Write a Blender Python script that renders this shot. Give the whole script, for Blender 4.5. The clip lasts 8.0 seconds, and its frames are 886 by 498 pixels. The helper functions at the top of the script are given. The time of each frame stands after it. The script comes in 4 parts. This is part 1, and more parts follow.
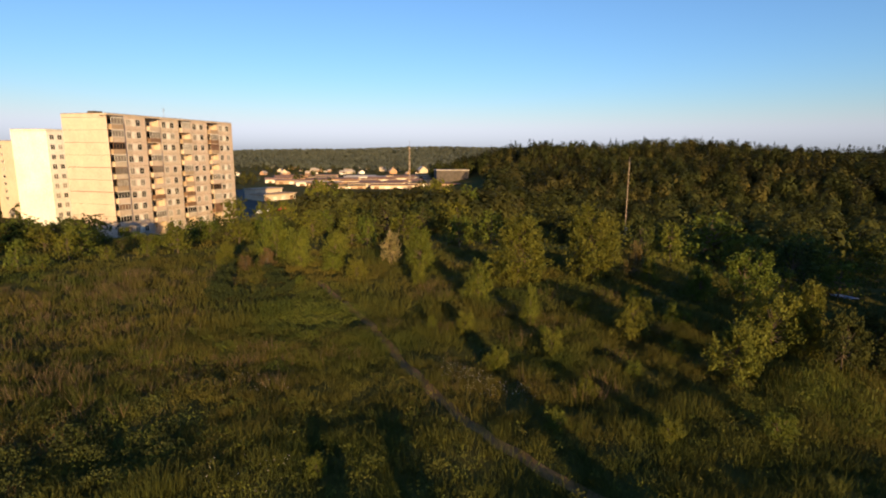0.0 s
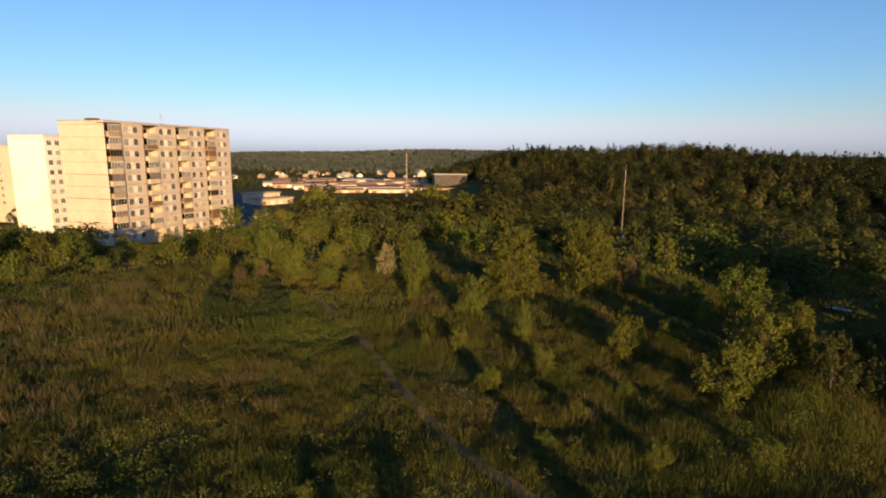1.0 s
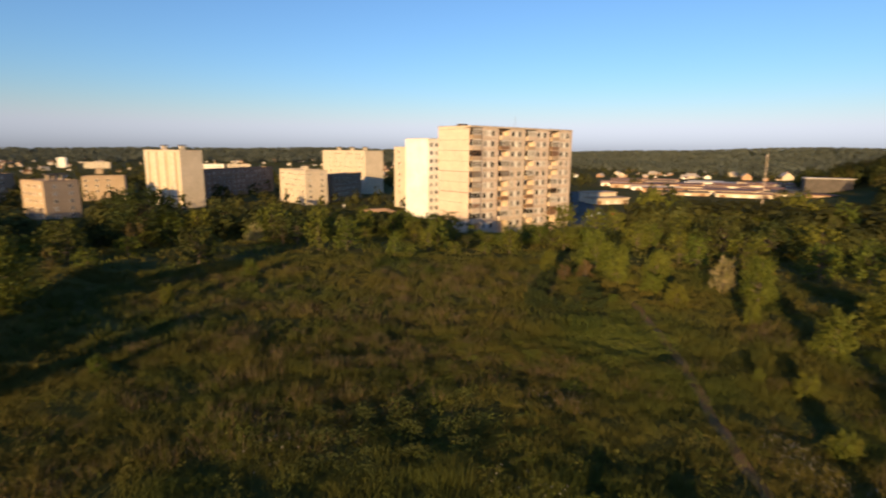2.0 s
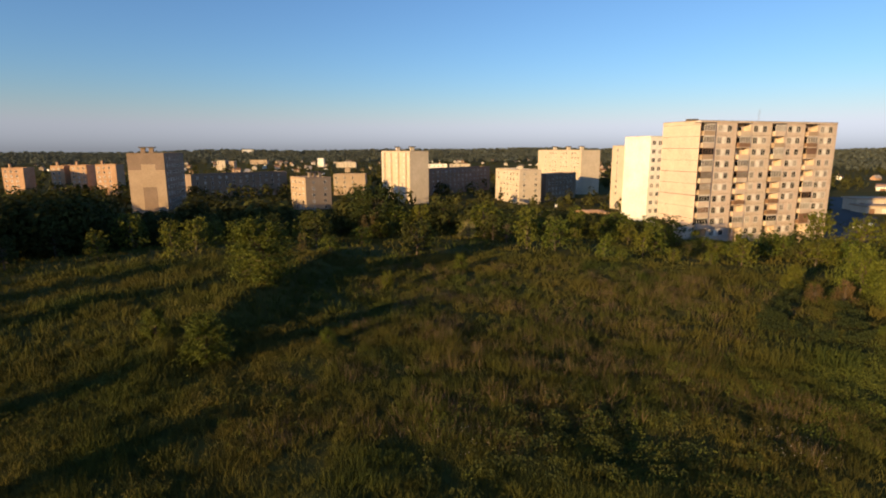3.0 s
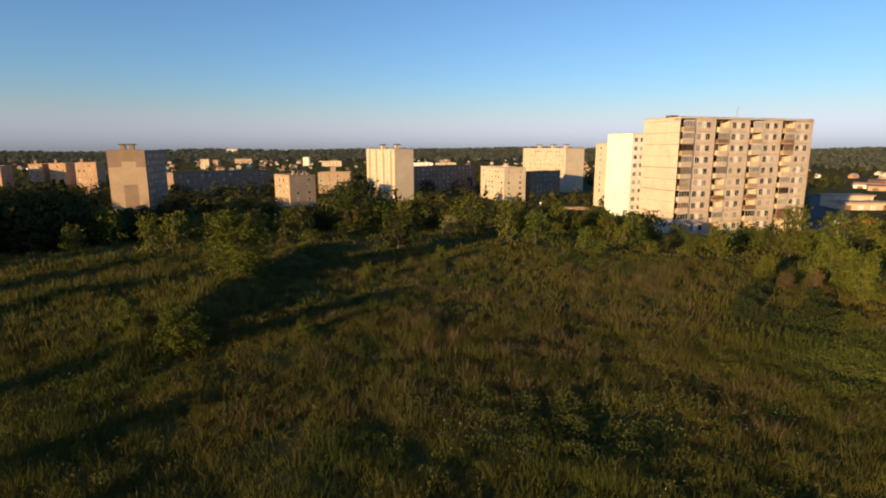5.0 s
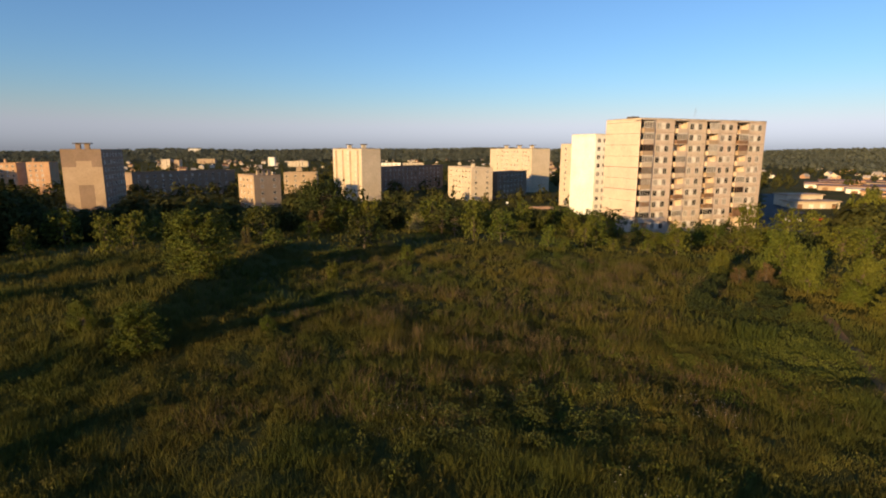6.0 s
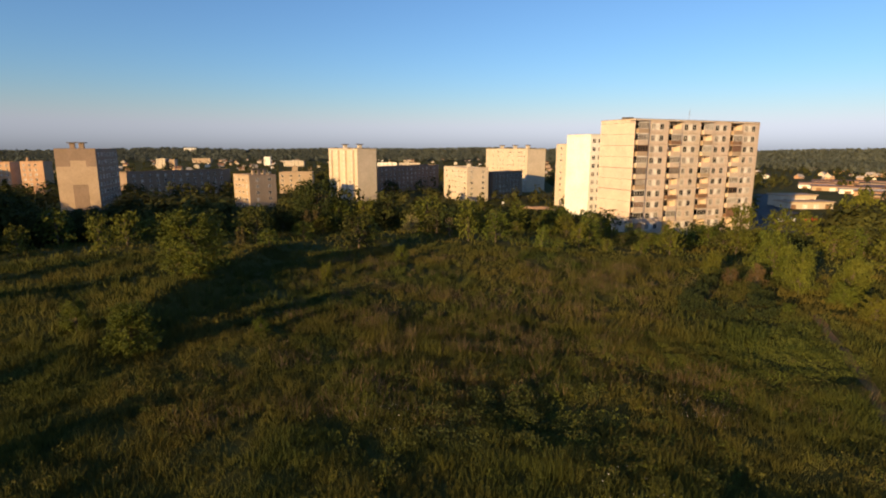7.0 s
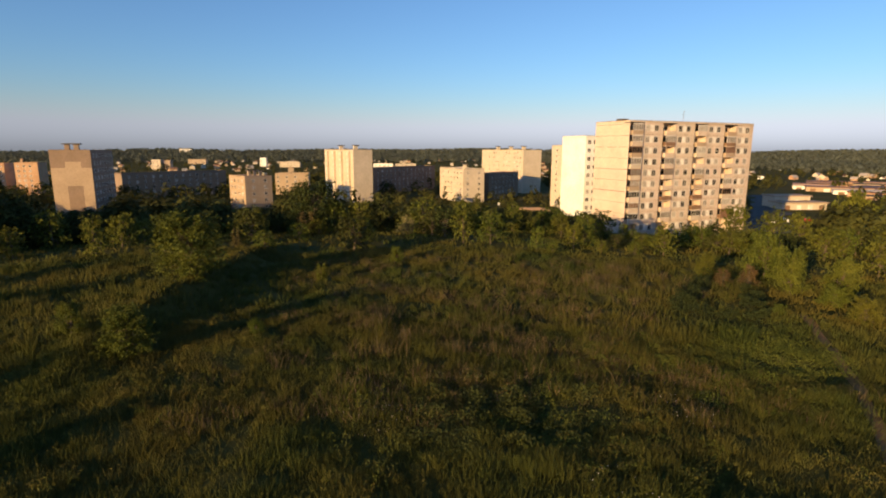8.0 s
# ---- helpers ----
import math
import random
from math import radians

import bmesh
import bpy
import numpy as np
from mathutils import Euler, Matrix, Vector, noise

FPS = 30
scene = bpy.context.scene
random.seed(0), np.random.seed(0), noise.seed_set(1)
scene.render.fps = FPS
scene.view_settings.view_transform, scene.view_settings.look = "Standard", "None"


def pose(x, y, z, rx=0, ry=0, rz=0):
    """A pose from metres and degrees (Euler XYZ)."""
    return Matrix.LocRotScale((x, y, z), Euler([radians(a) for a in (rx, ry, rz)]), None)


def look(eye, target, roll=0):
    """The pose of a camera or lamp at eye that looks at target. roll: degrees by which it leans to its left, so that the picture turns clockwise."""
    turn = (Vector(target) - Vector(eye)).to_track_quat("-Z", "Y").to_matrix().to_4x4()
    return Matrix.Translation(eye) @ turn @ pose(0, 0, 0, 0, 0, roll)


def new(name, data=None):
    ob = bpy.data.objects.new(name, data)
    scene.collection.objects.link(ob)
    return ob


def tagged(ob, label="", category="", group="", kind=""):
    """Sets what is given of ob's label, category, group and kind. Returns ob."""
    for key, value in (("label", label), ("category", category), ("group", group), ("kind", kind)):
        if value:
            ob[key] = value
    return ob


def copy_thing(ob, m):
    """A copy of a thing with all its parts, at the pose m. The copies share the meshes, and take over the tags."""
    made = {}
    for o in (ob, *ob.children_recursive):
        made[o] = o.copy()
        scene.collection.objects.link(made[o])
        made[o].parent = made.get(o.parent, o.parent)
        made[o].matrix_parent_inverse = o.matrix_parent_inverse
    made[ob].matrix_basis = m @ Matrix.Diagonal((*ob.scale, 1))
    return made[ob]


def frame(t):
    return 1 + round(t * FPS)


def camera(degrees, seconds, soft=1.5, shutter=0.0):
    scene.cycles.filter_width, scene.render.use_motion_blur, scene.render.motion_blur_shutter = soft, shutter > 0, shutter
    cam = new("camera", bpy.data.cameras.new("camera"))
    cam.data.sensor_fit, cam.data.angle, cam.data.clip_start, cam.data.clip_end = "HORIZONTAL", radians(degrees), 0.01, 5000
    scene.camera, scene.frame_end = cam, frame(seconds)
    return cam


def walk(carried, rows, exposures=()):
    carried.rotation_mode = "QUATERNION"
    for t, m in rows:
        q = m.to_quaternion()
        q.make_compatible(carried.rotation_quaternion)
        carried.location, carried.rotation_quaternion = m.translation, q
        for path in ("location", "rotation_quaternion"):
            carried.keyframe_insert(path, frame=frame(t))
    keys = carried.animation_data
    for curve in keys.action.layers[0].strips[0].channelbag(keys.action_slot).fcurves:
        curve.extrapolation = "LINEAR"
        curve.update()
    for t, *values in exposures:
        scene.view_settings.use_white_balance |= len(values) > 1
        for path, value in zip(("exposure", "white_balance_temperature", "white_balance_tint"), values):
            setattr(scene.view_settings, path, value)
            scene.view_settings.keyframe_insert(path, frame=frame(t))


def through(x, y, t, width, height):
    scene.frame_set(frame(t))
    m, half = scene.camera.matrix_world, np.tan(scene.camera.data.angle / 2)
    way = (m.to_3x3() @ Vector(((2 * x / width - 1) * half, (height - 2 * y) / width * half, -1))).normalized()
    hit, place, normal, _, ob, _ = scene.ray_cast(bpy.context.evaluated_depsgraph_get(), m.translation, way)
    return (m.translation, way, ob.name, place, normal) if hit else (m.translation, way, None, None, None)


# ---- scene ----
cam = camera(79.1, 8.0, soft=2.0, shutter=0.18)
PATH = [
    (0, (-1.491, -0.055, 14.482), (0.048, 1.173, 14.124), 0.4),
    (0.5, (-1.418, -0.207, 15.145), (0.125, 1.016, 14.793), 0.5),
    (1, (-1.302, -0.357, 15.786), (0.242, 0.866, 15.437), 0.6),
    (1.2, (-1.252, -0.35, 15.936), (0.292, 0.873, 15.588), 0.5),
    (1.3, (-1.174, -0.356, 15.973), (0.347, 0.894, 15.623), 0.5),
    (1.4, (-1.057, -0.394, 15.986), (0.331, 1.002, 15.63), 0.5),
    (1.5, (-0.917, -0.445, 15.993), (0.374, 1.042, 15.641), 0.5),
    (1.6, (-0.774, -0.489, 15.997), (0.367, 1.115, 15.644), 0.5),
    (1.7, (-0.64, -0.511, 16.0), (0.387, 1.168, 15.643), 0.5),
    (1.8, (-0.523, -0.497, 16.001), (0.339, 1.272, 15.642), 0.5),
    (1.9, (-0.433, -0.447, 16.0), (0.309, 1.375, 15.638), 0.5),
    (2, (-0.358, -0.377, 16.0), (0.209, 1.507, 15.637), 0.5),
    (2.1, (-0.299, -0.294, 15.998), (0.14, 1.622, 15.632), 0.2),
    (2.2, (-0.241, -0.217, 15.994), (0.015, 1.732, 15.627), 0.2),
    (3.3, (0.325, 0.498, 15.738), (0.117, 2.453, 15.372), -0.1),
    (3.5, (0.445, 0.486, 15.665), (0.248, 2.442, 15.298), -0.1),
    (4, (0.672, 0.339, 15.368), (0.501, 2.297, 15.002), -0.1),
    (4.2, (0.795, 0.242, 15.321), (0.632, 2.201, 14.953), -0.1),
    (5.3, (1.162, 0.023, 14.834), (1.027, 1.984, 14.467), -0.0),
    (5.5, (1.279, -0.052, 14.786), (1.219, 1.914, 14.419), 0.0),
    (6, (1.437, -0.202, 14.797), (1.403, 1.764, 14.431), 0.1),
    (6.5, (1.574, -0.327, 14.843), (1.546, 1.639, 14.475), 0.1),
    (7, (1.704, -0.377, 14.93), (1.684, 1.589, 14.563), 0.2),
    (7.5, (1.795, -0.461, 15.004), (1.784, 1.506, 14.639), 0.2),
    (8, (1.908, -0.662, 15.06), (1.901, 1.305, 14.696), 0.2),
]
walk(cam, [(t, look(eye, target, roll)) for t, eye, target, roll in PATH], exposures=[(0, 0.88), (1.4, 0.87), (3.0, 0.79), (8, 0.79)])

# ---- sky, sun, exposure ----
SUN_AZ, SUN_EL = 217.0, 8.5
world = bpy.data.worlds.new("world")
scene.world = world
world.use_nodes = True
wn = world.node_tree.nodes
sky = wn.new("ShaderNodeTexSky")
sky.sky_type = "NISHITA"
sky.sun_disc = False
sky.sun_elevation, sky.sun_rotation = radians(SUN_EL), radians(SUN_AZ)
sky.altitude, sky.air_density, sky.dust_density, sky.ozone_density = 150, 1.0, 0.6, 2.0
wn["Background"].inputs["Strength"].default_value = 0.098
# white balance of the sky: clear azure above, pale lavender grey where it turns warm at the horizon
wl = world.node_tree.links
split = wn.new("ShaderNodeSeparateColor")
warmth = wn.new("ShaderNodeMath")
warmth.operation = "DIVIDE"
span = wn.new("ShaderNodeMapRange")
span.interpolation_type = "SMOOTHSTEP"
span.inputs["From Min"].default_value, span.inputs["From Max"].default_value = 0.48, 1.55
blue = wn.new("ShaderNodeMix")
blue.data_type, blue.blend_type = "RGBA", "MULTIPLY"
blue.inputs["Factor"].default_value, blue.inputs["B"].default_value = 1.0, (0.68, 0.88, 1.20, 1)
grey = wn.new("ShaderNodeRGBToBW")
pale = wn.new("ShaderNodeMix")
pale.data_type, pale.blend_type = "RGBA", "MULTIPLY"
pale.inputs["Factor"].default_value, pale.inputs["B"].default_value = 1.0, (0.83, 0.88, 1.00, 1)
blend = wn.new("ShaderNodeMix")
blend.data_type = "RGBA"
for source in (split.inputs["Color"], blue.inputs["A"], grey.inputs["Color"]):
    wl.new(sky.outputs[0], source)
wl.new(split.outputs["Red"], warmth.inputs[0])
wl.new(split.outputs["Blue"], warmth.inputs[1])
wl.new(warmth.outputs[0], span.inputs["Value"])
wl.new(span.outputs["Result"], blend.inputs["Factor"])
wl.new(grey.outputs["Val"], pale.inputs["A"])
wl.new(blue.outputs["Result"], blend.inputs["A"])
wl.new(pale.outputs["Result"], blend.inputs["B"])
wl.new(blend.outputs["Result"], wn["Background"].inputs["Color"])
sun = new("sun", bpy.data.lights.new("sun", "SUN"))
sun.data.energy, sun.data.angle, sun.data.color = 4.8, radians(0.6), (1.0, 0.64, 0.27)
to_sun = Vector((math.sin(radians(SUN_AZ)) * math.cos(radians(SUN_EL)), math.cos(radians(SUN_AZ)) * math.cos(radians(SUN_EL)), math.sin(radians(SUN_EL))))
sun.matrix_world = look(tuple(to_sun * 300), (0, 0, 0))


# ---- the lie of the land ----
def sstep(a, b, v):
    u = np.clip((v - a) / (b - a), 0.0, 1.0)
    return u * u * (3 - 2 * u)


def land(x, y):
    """Height of the ground: a flat hilltop meadow, a valley round it, a wooded rise to the east, far ridges."""
    x, y = np.asarray(x, float), np.asarray(y, float)
    r, az = np.hypot(x, y), np.degrees(np.arctan2(x, y))
    z = -12.0 * sstep(78, 205, r)
    wood = sstep(47, 63, az) * (1 - sstep(150, 170, az))
    z = z + wood * (18.6 + 5.0 * np.exp(-(((az - 70) / 14) ** 2))) * sstep(215, 520, r)
    z = z + sstep(1100, 3400, r) * (16 + 5 * np.sin(az * 0.13 + 1.0) + 3 * np.sin(az * 0.41) + 24 * sstep(26, 57, az) - 20 * (1 - sstep(-40, -27, az))) * (1 - 0.6 * wood)
    near = 1 - sstep(90, 160, r)
    z = z + near * (0.35 * np.sin(x * 0.11 + 0.7) * np.sin(y * 0.09 + 0.4) + 0.17 * np.sin(x * 0.45 + y * 0.2) * np.sin(y * 0.38 - 0.5)
                     + 0.085 * np.sin(x * 1.05 + 1.7 * np.sin(y * 0.31)) * np.sin(y * 0.88 + 1.9 * np.sin(x * 0.27)))
    z = z - 0.35 * np.exp(-(((x - 7.5) / 3.2) ** 2) - ((y - 26.5) / 2.6) ** 2)
    z = z - 8.0 * np.exp(-(((x - 79) / 17) ** 2) - ((y + 4) / 17) ** 2)
    z = z - 4.0 * wood * np.exp(-(((r - 118) / 24) ** 2))
    z = z + 0.9 * np.exp(-(((x - 38.0) / 3.5) ** 2) - ((y - 1.6) / 3.0) ** 2)
    crest = x - np.interp(y, [24, 36, 50, 60, 75, 84, 94, 104], [-23.5, -23.0, -23.3, -24.0, -24.7, -23.0, -18.0, -11.0])
    run = sstep(24, 42, y) * (1 - sstep(68, 92, y))
    z = z + 1.15 * run * (1 - sstep(-0.5, 3.0, crest)) * (1 - sstep(14, 60, -crest))
    z = z + 0.5 * run * np.exp(-(((crest + 1.0) / 1.1) ** 2))
    return z


def ground_z(x, y):
    return float(land(x, y))


# ---- materials ----
def material(name, base, rough=0.8, metal=0.0, dark=None, scale=1.0, fine=None, bump=0.0, island=0.0, through=0.0, spec=0.3):
    """A surface of two noises (stains and grain) between base and dark; island: spread of single leaves or pieces."""
    m = bpy.data.materials.new(name)
    m.use_nodes = True
    n, l = m.node_tree.nodes, m.node_tree.links
    b = n["Principled BSDF"]
    b.inputs["Roughness"].default_value, b.inputs["Metallic"].default_value = rough, metal
    b.inputs["Specular IOR Level"].default_value = spec
    dark = dark or tuple(c * 0.7 for c in base)
    geo = n.new("ShaderNodeNewGeometry")
    big = n.new("ShaderNodeTexNoise")
    big.inputs["Scale"].default_value, big.inputs["Detail"].default_value = scale, 4
    l.new(geo.outputs["Position"], big.inputs["Vector"])
    ramp = n.new("ShaderNodeMapRange")
    ramp.inputs["From Min"].default_value, ramp.inputs["From Max"].default_value = 0.35, 0.65
    l.new(big.outputs["Fac"], ramp.inputs["Value"])
    mix = n.new("ShaderNodeMix")
    mix.data_type = "RGBA"
    mix.inputs["A"].default_value, mix.inputs["B"].default_value = (*dark, 1), (*base, 1)
    l.new(ramp.outputs["Result"], mix.inputs["Factor"])
    small = n.new("ShaderNodeTexNoise")
    small.inputs["Scale"].default_value, small.inputs["Detail"].default_value = fine or scale * 9, 5
    l.new(geo.outputs["Position"], small.inputs["Vector"])
    grain = n.new("ShaderNodeMapRange")
    grain.inputs["To Min"].default_value, grain.inputs["To Max"].default_value = 0.72, 1.28
    l.new(small.outputs["Fac"], grain.inputs["Value"])
    value = grain.outputs["Result"]
    if island:
        rnd = n.new("ShaderNodeMapRange")
        rnd.inputs["To Min"].default_value, rnd.inputs["To Max"].default_value = 1 - island, 1 + island
        l.new(geo.outputs["Random Per Island"], rnd.inputs["Value"])
        mul = n.new("ShaderNodeMath")
        mul.operation = "MULTIPLY"
        l.new(value, mul.inputs[0])
        l.new(rnd.outputs["Result"], mul.inputs[1])
        value = mul.outputs[0]
    hsv = n.new("ShaderNodeHueSaturation")
    l.new(mix.outputs["Result"], hsv.inputs["Color"])
    l.new(value, hsv.inputs["Value"])
    info = n.new("ShaderNodeObjectInfo")
    hue = n.new("ShaderNodeMapRange")
    spread = 0.022 if island else 0.004
    hue.inputs["To Min"].default_value, hue.inputs["To Max"].default_value = 0.5 - spread, 0.5 + spread
    l.new(info.outputs["Random"], hue.inputs["Value"])
    l.new(hue.outputs["Result"], hsv.inputs["Hue"])
    l.new(hsv.outputs["Color"], b.inputs["Base Color"])
    if bump:
        bp = n.new("ShaderNodeBump")
        bp.inputs["Strength"].default_value, bp.inputs["Distance"].default_value = bump, 0.05
        l.new(small.outputs["Fac"], bp.inputs["Height"])
        l.new(bp.outputs["Normal"], b.inputs["Normal"])
    if through:
        tr = n.new("ShaderNodeBsdfTranslucent")
        add = n.new("ShaderNodeMixShader")
        add.inputs["Fac"].default_value = through
        l.new(hsv.outputs["Color"], tr.inputs["Color"])
        l.new(b.outputs["BSDF"], add.inputs[1])
        l.new(tr.outputs["BSDF"], add.inputs[2])
        l.new(add.outputs["Shader"], n["Material Output"].inputs["Surface"])
    return m


GROUND = material("soil_and_turf", (0.080, 0.066, 0.018), 0.95, dark=(0.054, 0.056, 0.014), scale=0.05, fine=1.3, bump=0.6, spec=0.04)
GRASS = material("meadow_grass", (0.106, 0.093, 0.022), 0.85, dark=(0.053, 0.070, 0.016), scale=0.09, fine=0.6, island=0.14, through=0.22, spec=0.08)
GREENS = material("broad_leaved_weeds", (0.108, 0.114, 0.021), 0.85, dark=(0.072, 0.084, 0.015), scale=0.12, island=0.2, through=0.2, spec=0.08)
DRY = material("dry_stalks", (0.140, 0.102, 0.050), 0.85, dark=(0.090, 0.072, 0.032), scale=0.3, island=0.4, through=0.15)
FLOWER = material("white_flowers", (0.32, 0.31, 0.25), 0.8, dark=(0.20, 0.19, 0.14), scale=2.0, island=0.2)
LEAF = material("leaves_mid_green", (0.108, 0.118, 0.020), 0.7, dark=(0.068, 0.084, 0.014), scale=0.5, island=0.24, through=0.22, spec=0.08)
LEAF_LIGHT = material("leaves_light_green", (0.122, 0.132, 0.020), 0.75, dark=(0.084, 0.098, 0.016), scale=0.5, island=0.25, through=0.25, spec=0.1)
# dark green, lowered further to carry shade along the meadow's west edge
LEAF_DARK = material("leaves_dark_and_shaded", (0.056, 0.064, 0.018), 0.75, dark=(0.036, 0.044, 0.013), scale=0.5, island=0.28, through=0.2, spec=0.06)
# near-black leaf colour that imitates shadow bands lying on the grass
SHADOW_LEAF = material("shadow_leaves", (0.034, 0.044, 0.012), 0.85, dark=(0.022, 0.030, 0.009), scale=0.5, island=0.2, through=0.15, spec=0.1)
LEAF_RED = material("leaves_reddish", (0.125, 0.092, 0.032), 0.8, dark=(0.080, 0.064, 0.020), scale=0.5, island=0.28, through=0.3)
BLOSSOM = material("pale_blossom", (0.28, 0.24, 0.11), 0.7, dark=(0.14, 0.135, 0.04), scale=1.2, island=0.35, through=0.2)
WOODS_LIGHT = material("light_and_sun_toned_leaves", (0.100, 0.096, 0.026), 0.85, dark=(0.066, 0.070, 0.020), scale=0.06, fine=0.3, island=0.10, through=0.2, spec=0.05)
SPRUCE = material("spruce_needles", (0.034, 0.038, 0.015), 0.85, dark=(0.020, 0.024, 0.010), scale=0.12, fine=0.5, island=0.15, through=0.1, spec=0.05)
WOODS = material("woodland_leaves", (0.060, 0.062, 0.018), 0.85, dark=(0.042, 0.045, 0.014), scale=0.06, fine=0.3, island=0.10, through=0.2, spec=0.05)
# aerial haze is put into this colour: paler and bluer than near leaves
HAZE_WOODS = material("distant_woodland", (0.106, 0.117, 0.092), 0.95, dark=(0.080, 0.092, 0.078), scale=0.004, fine=0.016, island=0.05, through=0.2, spec=0.0)
BARK = material("bark", (0.110, 0.085, 0.060), 0.9, scale=2.0, bump=0.5)
SOIL = material("trodden_earth", (0.200, 0.122, 0.058), 0.95, dark=(0.120, 0.078, 0.034), scale=0.8, bump=0.5, spec=0.04)
PANEL = material("grey_concrete_panel", (0.58, 0.468, 0.362), 0.85, dark=(0.48, 0.385, 0.30), scale=0.35, bump=0.2)
PANEL_PALE = material("pale_concrete_panel", (0.61, 0.49, 0.39), 0.85, dark=(0.53, 0.42, 0.335), scale=0.3, bump=0.2)
JOINT = material("dark_joint_mortar", (0.028, 0.032, 0.036), 0.95, scale=1.0)
WHITEWALL = material("white_plaster", (0.82, 0.80, 0.72), 0.7, dark=(0.74, 0.71, 0.62), scale=0.2)
BEIGE = material("beige_plaster", (0.55, 0.47, 0.36), 0.85, dark=(0.48, 0.41, 0.31), scale=0.2)
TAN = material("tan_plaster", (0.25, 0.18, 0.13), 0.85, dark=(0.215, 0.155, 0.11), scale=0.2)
SAND = material("sand_plaster", (0.40, 0.30, 0.205), 0.85, dark=(0.35, 0.26, 0.175), scale=0.2)
BRICKRED = material("orange_brick", (0.46, 0.29, 0.17), 0.85, dark=(0.38, 0.23, 0.13), scale=0.3)
ROOF = material("roofing_felt", (0.10, 0.085, 0.075), 0.9, scale=0.4)
RUST = material("rusty_metal_roof", (0.20, 0.105, 0.065), 0.7, dark=(0.14, 0.075, 0.05), scale=0.15)
TIN = material("pale_metal_roof", (0.46, 0.41, 0.36), 0.6, metal=0.1, scale=0.2)
FRAME = material("white_window_frame", (0.80, 0.76, 0.68), 0.6, scale=1.0)
TIMBER = material("brown_boards", (0.23, 0.135, 0.08), 0.75, dark=(0.16, 0.095, 0.055), scale=0.8)
CURTAIN = material("pane_with_pale_curtain", (0.22, 0.19, 0.155), 0.35, scale=0.8, spec=0.5)
PALE_PANE = material("pane_of_pale_tone", (0.42, 0.37, 0.30), 0.35, scale=0.8, spec=0.5)
BROWN_PANE = material("pane_with_brown_curtain", (0.20, 0.11, 0.065), 0.35, scale=0.8, spec=0.5)
GLASS = material("dark_window_glass", (0.026, 0.023, 0.021), 0.2, scale=0.5, spec=0.15)
STEEL = material("galvanised_steel", (0.30, 0.24, 0.20), 0.5, metal=0.5, scale=1.0)
ENAMEL_W = material("white_enamel", (0.75, 0.75, 0.75), 0.3, scale=1.0, spec=0.5)
ENAMEL_R = material("red_enamel", (0.45, 0.03, 0.025), 0.3, scale=1.0, spec=0.5)
RUBBER = material("tyre_rubber", (0.02, 0.02, 0.02), 0.8, scale=3.0)
ASPHALT = material("shadow_strip_asphalt", (0.060, 0.058, 0.058), 0.9, dark=(0.042, 0.041, 0.042), scale=0.3, bump=0.2)
# pale sheet made darker and bluer, as it looks in shade
SHEETING = material("shade_blue_sheeting", (0.30, 0.34, 0.46), 0.35, dark=(0.2, 0.23, 0.33), scale=1.0, spec=0.5)


# ---- building helpers ----
def mesh_of(name, verts, faces, mat):
    me = bpy.data.meshes.new(name)
    me.from_pydata(verts, [], faces)
    for one in mat if isinstance(mat, (list, tuple)) else [mat]:
        me.materials.append(one)
    me.update()
    return me


def fast_mesh(name, verts, tris, mat):
    """A mesh of triangles straight from arrays."""
    verts, tris = np.asarray(verts, np.float32), np.asarray(tris, np.int32)
    me = bpy.data.meshes.new(name)
    me.vertices.add(len(verts))
    me.vertices.foreach_set("co", verts.ravel())
    me.loops.add(tris.size)
    me.loops.foreach_set("vertex_index", tris.ravel())
    me.polygons.add(len(tris))
    me.polygons.foreach_set("loop_start", np.arange(0, tris.size, 3, dtype=np.int32))
    me.polygons.foreach_set("loop_total", np.full(len(tris), 3, np.int32))
    me.materials.append(mat)
    me.update(calc_edges=True)
    return me


BOX_FACES = [(0, 3, 2, 1), (4, 5, 6, 7), (0, 1, 5, 4), (1, 2, 6, 5), (2, 3, 7, 6), (3, 0, 4, 7)]


def boxes(*spans):
    """Vertices and faces of boxes (x0, x1, y0, y1, z0, z1)."""
    verts, faces = [], []
    for x0, x1, y0, y1, z0, z1 in spans:
        k = len(verts)
        verts += [(x0, y0, z0), (x1, y0, z0), (x1, y1, z0), (x0, y1, z0), (x0, y0, z1), (x1, y0, z1), (x1, y1, z1), (x0, y1, z1)]
        faces += [tuple(k + i for i in f) for f in BOX_FACES]
    return verts, faces


def put(name, me, parent, m=None, label=""):
    ob = new(name, me)
    ob.parent = parent
    if m is not None:
        ob.matrix_basis = m
    if label:
        ob["label"] = label
    return ob


def box_part(name, spans, mat, parent, label="", m=None):
    return put(name, mesh_of(name, *boxes(*spans), mat), parent, m, label)


def thing(name, m, label, category, group="", kind=""):
    ob = new(name)
    ob.matrix_basis = m
    return tagged(ob, label, category, group, kind)


